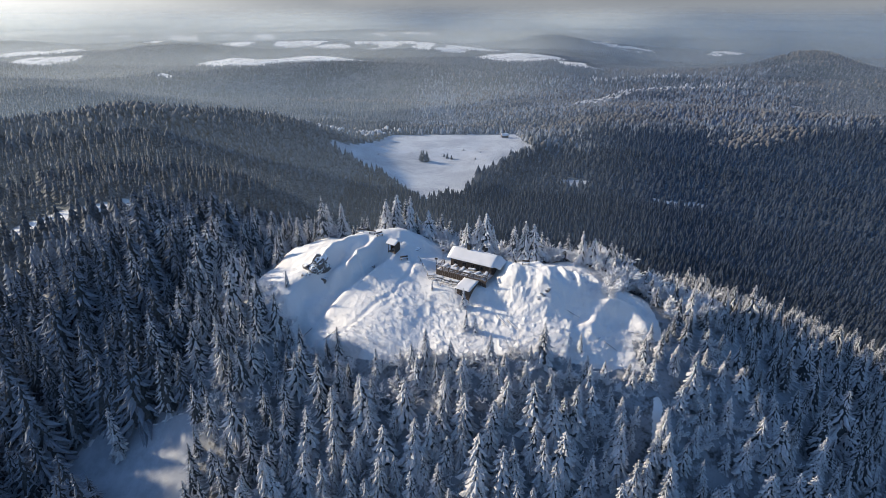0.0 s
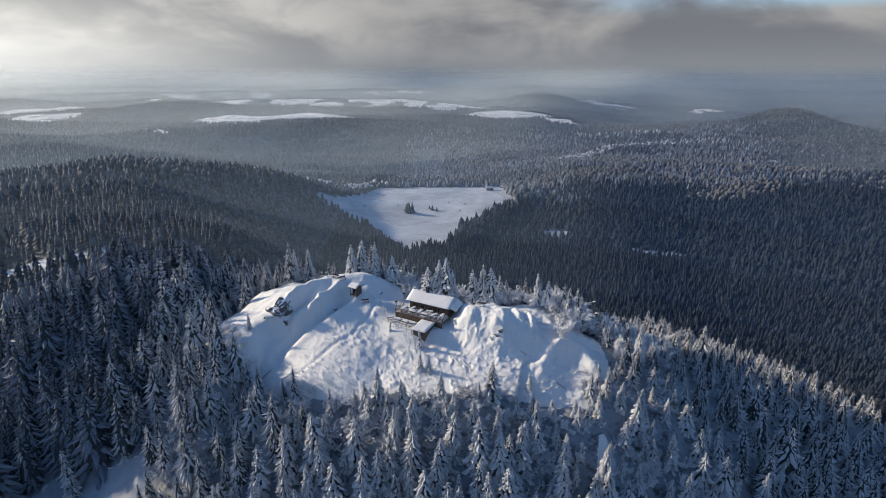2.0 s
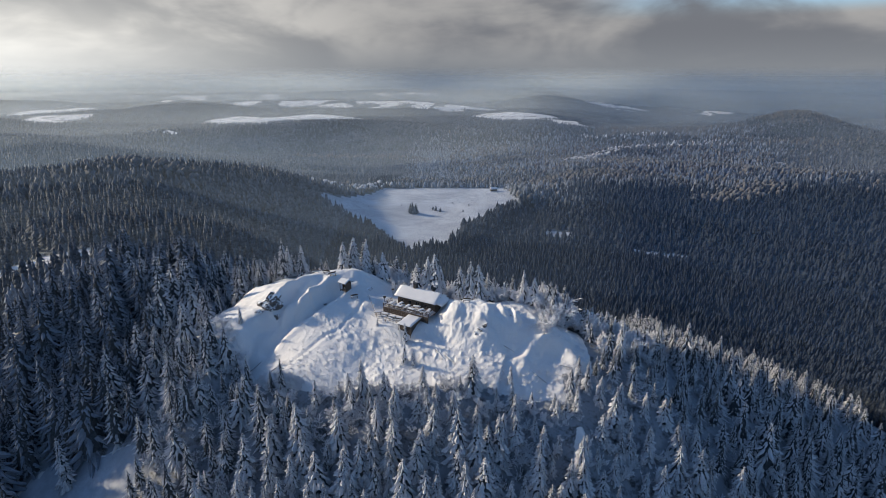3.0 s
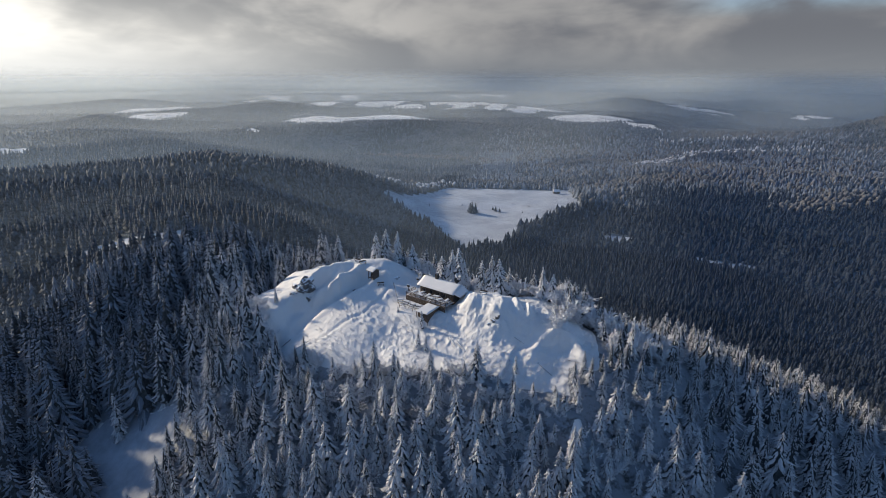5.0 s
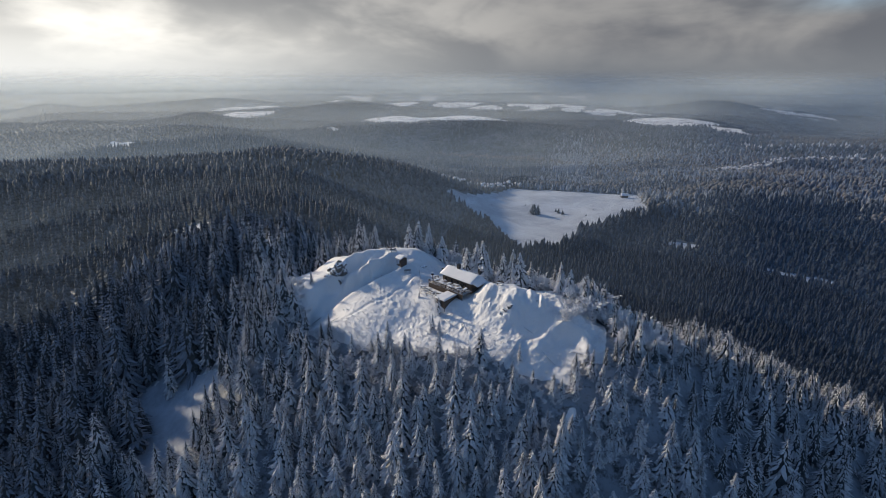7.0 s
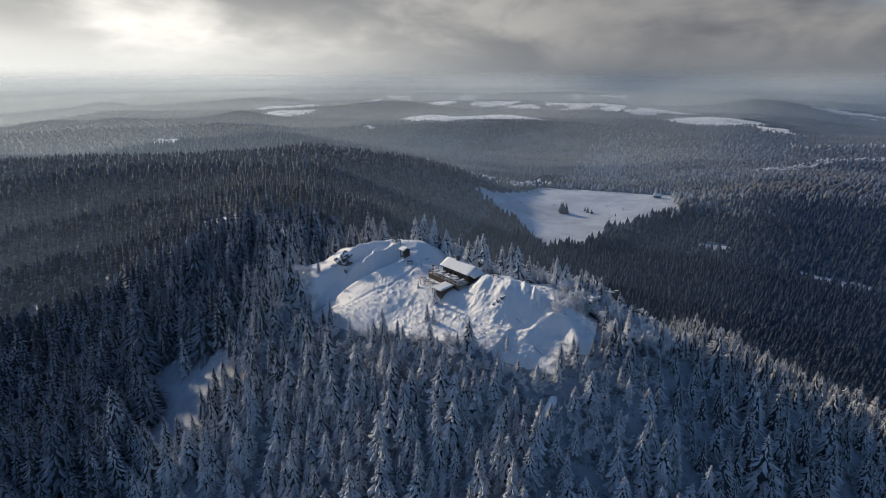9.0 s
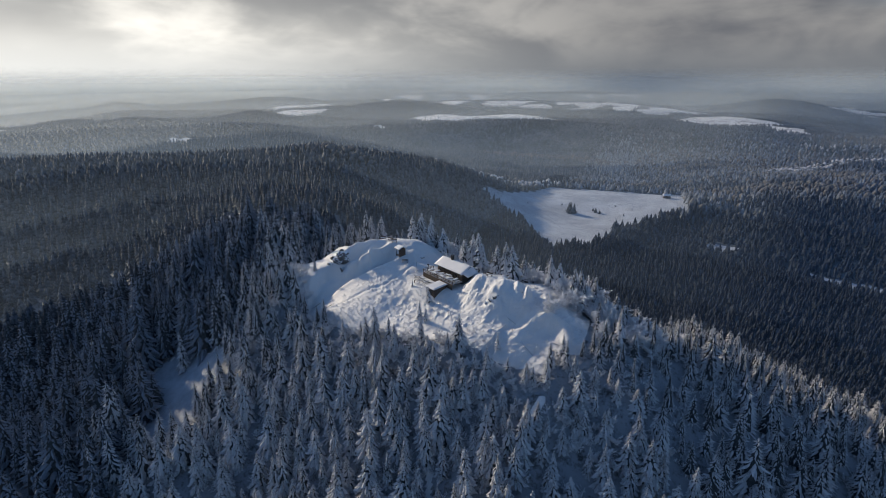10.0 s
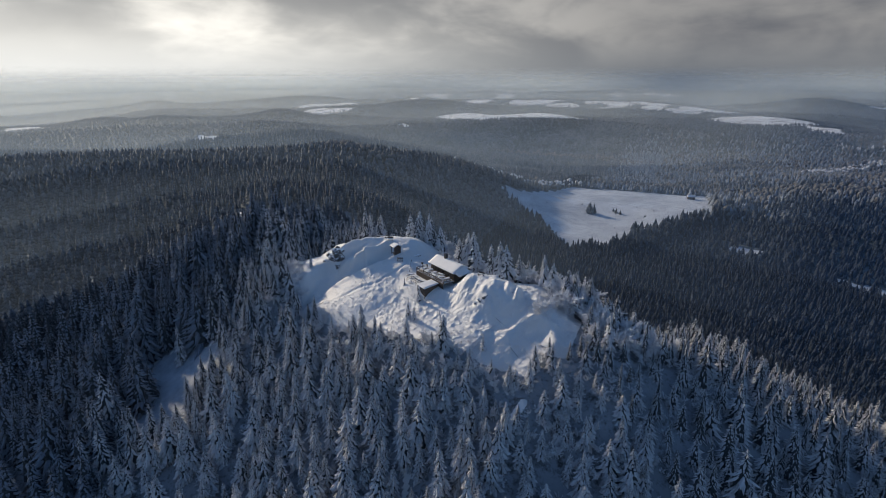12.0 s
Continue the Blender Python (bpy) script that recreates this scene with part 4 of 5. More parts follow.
def make_hut():
    hut = tagged(new("mountain_hut"), "dark timber mountain hut under a snow-covered roof", "hut")
    hut.matrix_basis = HUT
    low = -4.9
    for y0, y1 in ((0.55, 0.75), (DEPTH - 0.75, DEPTH - 0.55)):
        boxed("wall", (0.4, y0, low), (LONG - 0.4, y1, EAVE + 0.25), PLANK, hut)
    for x0, x1 in ((0.4, 0.6), (LONG - 0.6, LONG - 0.4)):
        bm = bmesh.new()
        ring = [(0.75, low), (DEPTH - 0.75, low), (DEPTH - 0.75, EAVE + 0.2), (DEPTH / 2, RIDGE - 0.08), (0.75, EAVE + 0.2)]
        left = [bm.verts.new((x0, y, z)) for y, z in ring]
        right = [bm.verts.new((x1, y, z)) for y, z in ring]
        bm.faces.new(left[::-1])
        bm.faces.new(right)
        for i in range(5):
            bm.faces.new((left[i], left[(i + 1) % 5], right[(i + 1) % 5], right[i]))
        part("gable", bm, PLANK, hut)
    # boards on the front
    count = 36
    for i in range(count):
        x = 0.42 + (LONG - 0.84) * i / count
        boxed("board", (x, 0.515, -3.9), (x + (LONG - 0.84) / count - 0.03, 0.548, EAVE + 0.2), PLANK, hut)
    half = DEPTH / 2
    for name, y0, y1 in (("roof", 0.0, half), ("roof", DEPTH, half)):
        bm = bmesh.new()
        for dz in (0.0, 0.12):
            box_ = [bm.verts.new((x, y, z + dz)) for x, y, z in ((-0.25, y0, EAVE), (LONG + 0.25, y0, EAVE), (LONG + 0.25, y1, RIDGE), (-0.25, y1, RIDGE))]
            bm.faces.new(box_ if dz else box_[::-1])
        vs = list(bm.verts)
        for i in range(4):
            bm.faces.new((vs[i], vs[(i + 1) % 4], vs[4 + (i + 1) % 4], vs[4 + i]))
        slope = part(name, bm, PLANK, hut)
        quilt("snow_cover", [(-0.32, y0 - 0.08 * (1 if y0 == 0 else -1), EAVE + 0.1), (LONG + 0.32, y0 - 0.08 * (1 if y0 == 0 else -1), EAVE + 0.1), (LONG + 0.32, y1, RIDGE + 0.13), (-0.32, y1, RIDGE + 0.13)],
              0.24, slope, "deep smooth snow cover", seed=3 + int(y0))
    # drift curling over the end of the roof
    quilt("snow_drift", [(LONG + 0.2, 0.4, EAVE + 0.1), (LONG + 1.5, 1.0, EAVE - 0.55), (LONG + 1.7, 4.4, EAVE + 0.1), (LONG + 0.2, half + 0.7, RIDGE - 0.1)], 0.45, hut, "curling snow drift", seed=9)
    chimney = boxed("chimney", (3.6, 2.65, 0.8), (4.3, 3.35, 2.65), SOOT, hut, "sooty masonry chimney")
    boxed("chimney_cap", (3.52, 2.57, 2.655), (4.38, 3.43, 2.76), DARK, chimney)
    for x in (1.6, 4.0, 6.2, 8.6):
        frame_ = boxed("window", (x - 0.55, 0.46, -1.95), (x + 0.55, 0.51, -0.85), DECKING, hut)
        for dx in (-0.24, 0.24):
            boxed("pane", (x + dx - 0.2, 0.44, -1.86), (x + dx + 0.2, 0.456, -0.94), GLASS, frame_)
    door = boxed("door", (7.05, 0.45, FLOOR + 0.02), (7.95, 0.51, -0.45), DARK, hut)
    boxed("door_handle", (7.82, 0.41, -1.45), (7.88, 0.448, -1.30), METAL, door)
    for x in (9.3, 10.7):
        rodded("roof_post", (x, -1.0, FLOOR), (x, 0.1, EAVE - 0.02), 0.06, PLANK, hut)
    rodded("roof_rail", (9.0, -0.5, -1.35), (LONG, -0.5, -1.35), 0.05, PLANK, hut)
    return hut


def make_deck():
    deck = tagged(new("sun_deck"), "timber deck with railing, trodden snow on its boards", "deck")
    deck.matrix_basis = HUT
    x0, x1, y0, y1 = -1.3, LONG + 0.2, -3.2, 0.48
    n_ = 12
    for i in range(n_):
        y = y0 + (y1 - y0) * i / n_
        boxed("deck_board", (x0, y, FLOOR - 0.12), (x1, y + (y1 - y0) / n_ - 0.03, FLOOR - 0.05), DECKING, deck)
    quilt("snow_layer", [(x0 + 0.1, y0 + 0.12, FLOOR - 0.045), (x1 - 0.1, y0 + 0.12, FLOOR - 0.045), (x1 - 0.1, y1 - 0.1, FLOOR - 0.045), (x0 + 0.1, y1 - 0.1, FLOOR - 0.045)], 0.09, deck, "thin trodden snow", seed=5, mat=TRODDEN)
    for i in range(24):
        x = x0 + (x1 - x0) * i / 24
        boxed("skirt_board", (x, y0 - 0.05, -4.6), (x + 0.48, y0, FLOOR - 0.13), PLANK, deck)
    for i in range(6):
        y = y0 + (y1 - y0) * i / 6
        boxed("skirt_board", (x0 - 0.05, y, -4.6), (x0, y + 0.46, FLOOR - 0.13), PLANK, deck)
    posts = [(x0 + (x1 - x0) * i / 8, y0 + 0.06) for i in range(9)] + [(x0 + 0.06, y0 + 1.5), (x0 + 0.06, y1 - 0.1)]
    for x, y in posts:
        post = boxed("post", (x - 0.05, y - 0.05, FLOOR - 0.1), (x + 0.05, y + 0.05, FLOOR + 0.98), PLANK, deck)
        quilt("snow_cap", [(x - 0.08, y - 0.08, FLOOR + 0.985), (x + 0.08, y - 0.08, FLOOR + 0.985), (x + 0.08, y + 0.08, FLOOR + 0.985), (x - 0.08, y + 0.08, FLOOR + 0.985)], 0.09, post, "small snow cap")
    for z in (0.35, 0.65, 0.95):
        boxed("rail", (x0, y0 + 0.0, FLOOR + z - 0.05), (x1, y0 + 0.035, FLOOR + z + 0.05), PLANK, deck)
        boxed("rail", (x0 - 0.01, y0 + 0.04, FLOOR + z - 0.05), (x0 + 0.025, y1, FLOOR + z + 0.05), PLANK, deck)
    boxed("rail_snow", (x0, y0 - 0.03, FLOOR + 1.005), (x1, y0 + 0.065, FLOOR + 1.07), SNOW, deck, "strip of snow on the top rail", bevel=0.02)


def make_table(m):
    """A picnic table with two benches, all under snow."""
    table = tagged(new("picnic_table"), "snow-covered wooden picnic table with fixed benches", "table", "picnic tables by the hut")
    table.matrix_basis = m
    for y in (-0.27, -0.09, 0.09, 0.27):
        boxed("tabletop_board", (-0.85, y - 0.08, 0.70), (0.85, y + 0.08, 0.745), DECKING, table)
    for y in (-0.68, 0.68):
        bench = boxed("bench", (-0.85, y - 0.12, 0.40), (0.85, y + 0.12, 0.44), DECKING, table)
        quilt("bench_snow", [(-0.85, y - 0.12, 0.445), (0.85, y - 0.12, 0.445), (0.85, y + 0.12, 0.445), (-0.85, y + 0.12, 0.445)], 0.13, bench, "snow on the bench", seed=2)
    for x in (-0.6, 0.6):
        for y in (-1, 1):
            rodded("leg", (x, y * 0.66, 0.0), (x, y * 0.2, 0.70), 0.04, PLANK, table)
        boxed("crossbar", (x - 0.03, -0.72, 0.35), (x + 0.03, 0.72, 0.40), PLANK, table)
    quilt("table_snow", [(-0.86, -0.36, 0.75), (0.86, -0.36, 0.75), (0.86, 0.36, 0.75), (-0.86, 0.36, 0.75)], 0.2, table, "thick pad of snow", seed=4)
    return table


def make_shed():
    shed = tagged(new("shed"), "small timber shed with a snowy lean-to roof", "shed")
    shed.matrix_basis = HUT @ Matrix.Translation((7.9, -5.6, 0))
    low = -6.0
    for a, b in (((-1.5, -1.9), (-1.4, 2.0)), ((1.4, -1.9), (1.5, 2.0)), ((-1.4, 1.9), (1.4, 2.0))):
        boxed("wall", (*a, low), (*b, -3.0), PLANK, shed)
    boxed("wall", (-1.4, -1.9, low), (1.4, -1.8, -3.35), PLANK, shed)
    for i in range(10):
        x = -1.5 + 3.0 * i / 10
        boxed("board", (x, -1.93, low), (x + 0.27, -1.902, -3.35), PLANK, shed)
    bm = bmesh.new()
    vs = [bm.verts.new((x, y, z + dz)) for dz in (0, 0.1) for x, y, z in ((-1.8, -2.3, -3.30), (1.8, -2.3, -3.30), (1.8, 2.3, -2.75), (-1.8, 2.3, -2.75))]
    bm.faces.new(vs[3::-1])
    bm.faces.new(vs[4:])
    for i in range(4):
        bm.faces.new((vs[i], vs[(i + 1) % 4], vs[4 + (i + 1) % 4], vs[4 + i]))
    roof = part("roof", bm, PLANK, shed)
    quilt("snow_cover", [(-1.83, -2.34, -3.19), (1.83, -2.34, -3.19), (1.83, 2.3, -2.64), (-1.83, 2.3, -2.64)], 0.3, roof, "smooth snow cover", seed=8)
    for x in (-1.7, 1.7):
        rodded("post", (x, -2.2, low), (x, -2.2, -3.3), 0.06, PLANK, shed)
    boxed("door", (-0.5, -1.97, low + 0.2), (0.4, -1.935, -3.6), DARK, shed)


def make_shelter():
    x, y = -11.8, 120.8
    z = ground_at(x, y)
    shelter = tagged(new("lookout_shelter"), "little wooden shelter with a snow-covered gable roof", "shelter")
    shelter.matrix_basis = Matrix.Translation((x, y, z)) @ Matrix.Rotation(radians(-35), 4, "Z")
    top = 2.0
    for a, b in (((-1.0, 1.0), (1.0, 1.08)), ((0.92, -0.9), (1.0, 1.0)), ((-1.0, 0.0), (-0.92, 1.0))):
        boxed("wall", (*a, -0.4), (*b, top), PLANK, shelter)
    for px, py in ((-0.95, -0.95), (0.95, -0.95), (-0.95, 0.0)):
        boxed("post", (px - 0.06, py - 0.06, -0.4), (px + 0.06, py + 0.06, top), PLANK, shelter)
    boxed("bench", (-0.9, 0.55, 0.4), (0.9, 0.95, 0.46), DECKING, shelter)
    boxed("floor_panel", (-1.05, -1.05, -0.05), (1.05, 1.08, 0.02), DECKING, shelter)
    for y0, sign in ((-1.35, 1), (1.45, -1)):
        bm = bmesh.new()
        vs = [bm.verts.new((px, py, pz + dz)) for dz in (0, 0.08) for px, py, pz in ((-1.35, y0, top - 0.05), (1.35, y0, top - 0.05), (1.35, 0.05, top + 0.62), (-1.35, 0.05, top + 0.62))]
        bm.faces.new(vs[3::-1])
        bm.faces.new(vs[4:])
        for i in range(4):
            bm.faces.new((vs[i], vs[(i + 1) % 4], vs[4 + (i + 1) % 4], vs[4 + i]))
        bmesh.ops.recalc_face_normals(bm, faces=bm.faces)
        roof = part("roof", bm, PLANK, shelter)
        quilt("snow_cover", [(-1.38, y0, top + 0.035), (1.38, y0, top + 0.035), (1.38, 0.05, top + 0.71), (-1.38, 0.05, top + 0.71)], 0.24, roof, "smooth snow cover", seed=6)


GLASS = material("dark window glass", lambda n: n.add("ShaderNodeBsdfPrincipled", i_Base_Color=(0.02, 0.025, 0.03, 1), i_Roughness=0.08))
TRODDEN = material("trodden snow on boards", plain_shader((0.30, 0.25, 0.21), (0.74, 0.74, 0.76), 2.6, rough=0.7, bumpy=0.6))
make_hut()
make_deck()
make_shed()
make_shelter()
first = make_table(HUT @ Matrix.Translation((0.4, -1.7, FLOOR + 0.02)) @ Matrix.Rotation(radians(88), 4, "Z"))
for u, v, a in ((2.3, -1.1, 80), (2.9, -2.4, 4), (4.7, -1.5, 97), (6.3, -2.5, -6), (6.6, -0.7, 12), (8.6, -1.8, 72), (10.4, -1.2, 100)):
    copy_thing(first, HUT @ Matrix.Translation((u, v, FLOOR + 0.02)) @ Matrix.Rotation(radians(a), 4, "Z"))
for u, v, a in ((0.6, -4.9, 5), (2.7, -5.1, -4), (4.7, -5.0, 8), (-1.6, -5.0, 30)):
    p = HUT @ Vector((u, v, 0))
    copy_thing(first, Matrix.Translation((p.x, p.y, ground_at(p.x, p.y) - 0.03)) @ Matrix.Rotation(radians(a - 30), 4, "Z"))


# ---- fences, posts, benches, logs ----
def make_fence(points, gap=1.6, label="low wooden rail fence with snow on its rails"):
    fence = tagged(new("fence"), label, "fence")
    for (ax, ay), (bx, by) in zip(points, points[1:]):
        count = max(2, int(math.hypot(bx - ax, by - ay) / gap))
        tops = []
        for i in range(count + 1):
            x, y = ax + (bx - ax) * i / count, ay + (by - ay) * i / count
            z = ground_at(x, y)
            rodded("post", (x, y, z - 0.3), (x, y, z + 0.85), 0.05, PLANK, fence)
            tops.append((x, y, z + 0.74))
        for a, b in zip(tops, tops[1:]):
            rail = rodded("rail", a, b, 0.05, PLANK, fence)
            rodded("rail_snow", (a[0], a[1], a[2] + 0.06), (b[0], b[1], b[2] + 0.06), 0.035, SNOW, rail, "snow on the rail", 5)


make_fence([(-6.0, 119.5), (-2.4, 110.0)])
make_fence([(-2.4, 109.8), (3.2, 106.8)])


def make_signpost(x, y, h, label):
    z = ground_at(x, y)
    post = tagged(new("signpost"), label, "signpost")
    post.matrix_basis = Matrix.Translation((x, y, z))
    rodded("pole", (0, 0, -0.3), (0, 0, h), 0.07, PLANK, post)
    sign = boxed("sign_board", (-0.35, -0.06, h - 0.55), (0.35, -0.01, h - 0.1), PLANK, post)
    quilt("snow_cap", [(-0.36, -0.1, h - 0.1), (0.36, -0.1, h - 0.1), (0.36, 0.08, h - 0.1), (-0.36, 0.08, h - 0.1)], 0.14, sign, "cap of snow")


make_signpost(0.0, 122.5, 2.6, "wooden signpost with a snow-capped board behind the hut")
make_signpost(-1.6, 117.6, 1.9, "short wooden signpost at the deck's corner")

mast = tagged(new("flagpole"), "slender bare metal flagpole on the knoll", "flagpole")
mast.matrix_basis = Matrix.Translation((20.5, 114.0, ground_at(20.5, 114.0)))
rodded("pole", (0, 0, -0.4), (0, 0, 5.6), 0.06, METAL, mast, sides=8)
bm_ = bmesh.new()
bmesh.ops.create_uvsphere(bm_, u_segments=8, v_segments=6, radius=0.10, matrix=Matrix.Translation((0, 0, 5.65)))
part("finial", bm_, METAL, mast)


def make_bench(x, y, turn):
    bench = tagged(new("park_bench"), "plain wooden bench half buried in snow", "bench", "benches on the summit")
    bench.matrix_basis = Matrix.Translation((x, y, ground_at(x, y))) @ Matrix.Rotation(radians(turn), 4, "Z")
    seat = boxed("seat", (-0.9, -0.2, 0.42), (0.9, 0.2, 0.48), PLANK, bench)
    quilt("snow_pad", [(-0.9, -0.2, 0.485), (0.9, -0.2, 0.485), (0.9, 0.2, 0.485), (-0.9, 0.2, 0.485)], 0.16, seat, "pad of snow")
    boxed("backrest", (-0.9, 0.24, 0.6), (0.9, 0.29, 0.95), PLANK, bench)
    for px in (-0.7, 0.7):
        boxed("leg", (px - 0.05, -0.18, -0.2), (px + 0.05, 0.23, 0.415), PLANK, bench)
    return bench


for x, y, a in ((-20.5, 126.5, 10), (-17.5, 125.5, -20), (-15.5, 124.2, 35), (18.5, 110.8, -10), (-9.2, 118.4, 20)):
    make_bench(x, y, a)


def make_log(x, y, turn, length, tilt):
    log = tagged(new("log"), "fallen tree trunk lying in the snow", "log", "fallen trunks on the slope")
    log.matrix_basis = Matrix.Translation((x, y, ground_at(x, y) + 0.12)) @ Matrix.Rotation(radians(turn), 4, "Z") @ Matrix.Rotation(radians(tilt), 4, "Y")
    bm = bmesh.new()
    rod(bm, (-length / 2, 0, 0), (length / 2, 0, 0), 0.12, 7, 0.07)
    part("trunk", bm, BARK, log)
    bm = bmesh.new()
    rod(bm, (-length / 2, 0, 0.07), (length / 2, 0, 0.06), 0.11, 7, 0.065)
    part("snow_strip", bm, SNOW, log, "snow lying along the trunk")


for x, y, a, l in ((12.5, 98.5, -60, 4.5), (14.5, 97.2, -52, 3.8), (27.5, 100.2, -20, 4.0), (39.5, 95.5, -25, 5.0), (25.5, 93.5, -58, 4.0), (33.5, 92.5, -30, 3.5), (-24, 99, 30, 3.5), (-30, 103, 25, 3.0)):
    d_ = radians(a)
    dz = ground_at(x + math.cos(d_), y + math.sin(d_)) - ground_at(x - math.cos(d_), y - math.sin(d_))
    make_log(x, y, a, l, -math.degrees(math.atan2(dz, 2)))


# ---- rocks ----
def make_rock(x, y, size, seed, sink=0.3, label="dark craggy rock with snow in its cracks"):
    rock = tagged(new("rock"), label, "rock", "rocks on the summit")
    rng = random.Random(seed * 31)
    bm = bmesh.new()
    for piece in range(13):
        off = Vector((rng.uniform(-0.6, 0.6), rng.uniform(-0.6, 0.6), rng.uniform(-0.35, 0.3)))
        turn = Matrix.Rotation(rng.uniform(-0.5, 0.5), 3, "X") @ Matrix.Rotation(rng.uniform(0, 3), 3, "Z")
        cluster = []
        for _ in range(16):
            v = Vector((rng.gauss(0, 1), rng.gauss(0, 1), rng.gauss(0, 1))).normalized() * rng.uniform(0.42, 0.62)
            v = turn @ Vector((v.x * 1.25, v.y * 0.8, v.z))
            cluster.append(bm.verts.new(v + off))
        hull = bmesh.ops.convex_hull(bm, input=cluster)
        bmesh.ops.delete(bm, geom=[g for g in hull["geom_interior"] if isinstance(g, bmesh.types.BMVert)], context="VERTS")
    bmesh.ops.subdivide_edges(bm, edges=list(bm.edges), cuts=1, use_grid_fill=True)
    for v in bm.verts:
        p = v.co * 3.0 + Vector((seed * 7.7, seed * 3.3, 0))
        v.co += Vector((noise.noise(p), noise.noise(p + Vector((9, 0, 0))), noise.noise(p + Vector((0, 9, 0))))) * 0.12
        v.co.x, v.co.y, v.co.z = v.co.x * size[0], v.co.y * size[1], v.co.z * size[2]
    me = bpy.data.meshes.new("rock")
    bm.to_mesh(me)
    bm.free()
    me.materials.append(ROCK)
    rock.matrix_basis = Matrix.Translation((x, y, ground_at(x, y) - size[2] * sink)) @ Matrix.Rotation(seed * 1.3, 4, "Z")
    body = new("stone", me)
    body.parent = rock


for k, (x, y, sx, sy, sz) in enumerate(((-28.7, 116.2, 2.3, 1.6, 2.0), (-30.4, 115.3, 2.0, 1.4, 1.6), (-31.9, 114.7, 1.6, 1.1, 1.1), (-27.6, 115.6, 1.4, 1.1, 1.9), (-29.6, 114.9, 1.7, 1.2, 1.3), (-31.2, 114.3, 1.2, 0.9, 0.9), (-27.5, 113.6, 0.9, 0.8, 1.6), (-28.6, 114.4, 1.1, 0.9, 1.2),
                                        (21.4, 103.0, 0.8, 0.6, 0.8), (22.4, 103.4, 0.7, 0.6, 1.1), (20.4, 102.6, 0.5, 0.5, 0.5), (28.5, 106.3, 0.5, 0.5, 1.0),
                                        (-6.3, 123.6, 1.1, 0.8, 0.7), (-16.8, 118.2, 0.6, 0.5, 0.5), (-14.2, 118.4, 0.5, 0.5, 0.4), (31.5, 94.0, 0.6, 0.5, 0.45), (-33.5, 101.0, 0.8, 0.5, 0.4), (-29.5, 99.5, 0.7, 0.5, 0.4))):
    make_rock(x, y, (sx, sy, sz), k + 1, 0.5 if k < 12 else 0.35)


# ---- rimed bushes and the little spruces in the open ----
def bush_template(rng, stems, twigs, subs):
    verts, tris = [], []

    def twig(a, b, r):
        way = (b - a).normalized()
        side = way.orthogonal().normalized()
        other = way.cross(side)
        base = len(verts)
        for k in range(3):
            q = side * math.cos(2.094 * k) + other * math.sin(2.094 * k)
            verts.append(tuple(a + q * r))
        verts.append(tuple(b))
        tris.extend([(base, base + 1, base + 3), (base + 1, base + 2, base + 3), (base + 2, base, base + 3)])

    def bent(v, amount):
        return (v + Vector(rng.normal(0, amount, 3))).normalized()
    for _ in range(stems):
        a = rng.uniform(0, 6.28)
        way = Vector((math.cos(a) * rng.uniform(0.2, 0.9), math.sin(a) * rng.uniform(0.2, 0.9), 1)).normalized()
        size = rng.uniform(0.6, 1.0)
        foot, tip = Vector((0, 0, 0)), way * size
        twig(foot, tip, 0.022)
        for _ in range(twigs):
            p = foot.lerp(tip, rng.uniform(0.25, 0.95))
            w = bent(way, 0.55)
            q = p + w * size * rng.uniform(0.22, 0.42)
            twig(p, q, 0.024)
            for _ in range(subs):
                o = p.lerp(q, rng.uniform(0.3, 1.0))
                twig(o, o + bent(w, 0.7) * rng.uniform(0.10, 0.2), 0.030)
    return np.array(verts, float), np.array(tris, int)


bush_rng = np.random.default_rng(5)
BUSHES = [mesh_from("bush", *bush_template(bush_rng, 8, 11, 3), [TWIG]) for _ in range(4)]


def plant_bushes():
    rng = bush_rng
    gx, gy = spread(rng, -52, 66, 76, 146, 2.7)
    d, _ = crest(gx, gy, [p for p in SUMMIT if p[0] < 60])
    dome, _ = crest(gx, gy, DOME)
    back = (gy > 112) & (d > 11) & (d < 20) & (dome > 12.5)
    front = (gy <= 112) & (d > 27.0 - 5 * smooth(-8, 20, gx)) & (d < 33)
    right = (gx > 35) & (gx < 62) & (gy > 101) & (d > 2.5) & (d < 20)
    path, _ = crest(gx, gy, FOOTPATH)
    keep = (back | front | right) & (path > 2.2) & (rng.uniform(size=len(gx)) < 0.88)
    order = rng.permutation(np.where(keep)[0])
    order = order[np.argsort(np.where(right[order], 0, np.where(back[order], 1, 2)), kind="stable")]
    gx, gy, tall = gx[order], gy[order], (back | right)[order]
    z = land(gx, gy)
    for k in range(min(len(gx), 300)):
        h = rng.uniform(2.6, 5.6) if tall[k] else rng.uniform(1.3, 3.0)
        ob = tagged(new("shrub", BUSHES[k % 4]), "leafless shrub thick with white rime", "shrub", "rimed shrubs round the clearing")
        ob.matrix_basis = Matrix.LocRotScale((gx[k], gy[k], z[k] - 0.15), Euler((0, 0, rng.uniform(0, 6.28))), (h * rng.uniform(0.9, 1.4), h * rng.uniform(0.9, 1.4), h))


plant_bushes()


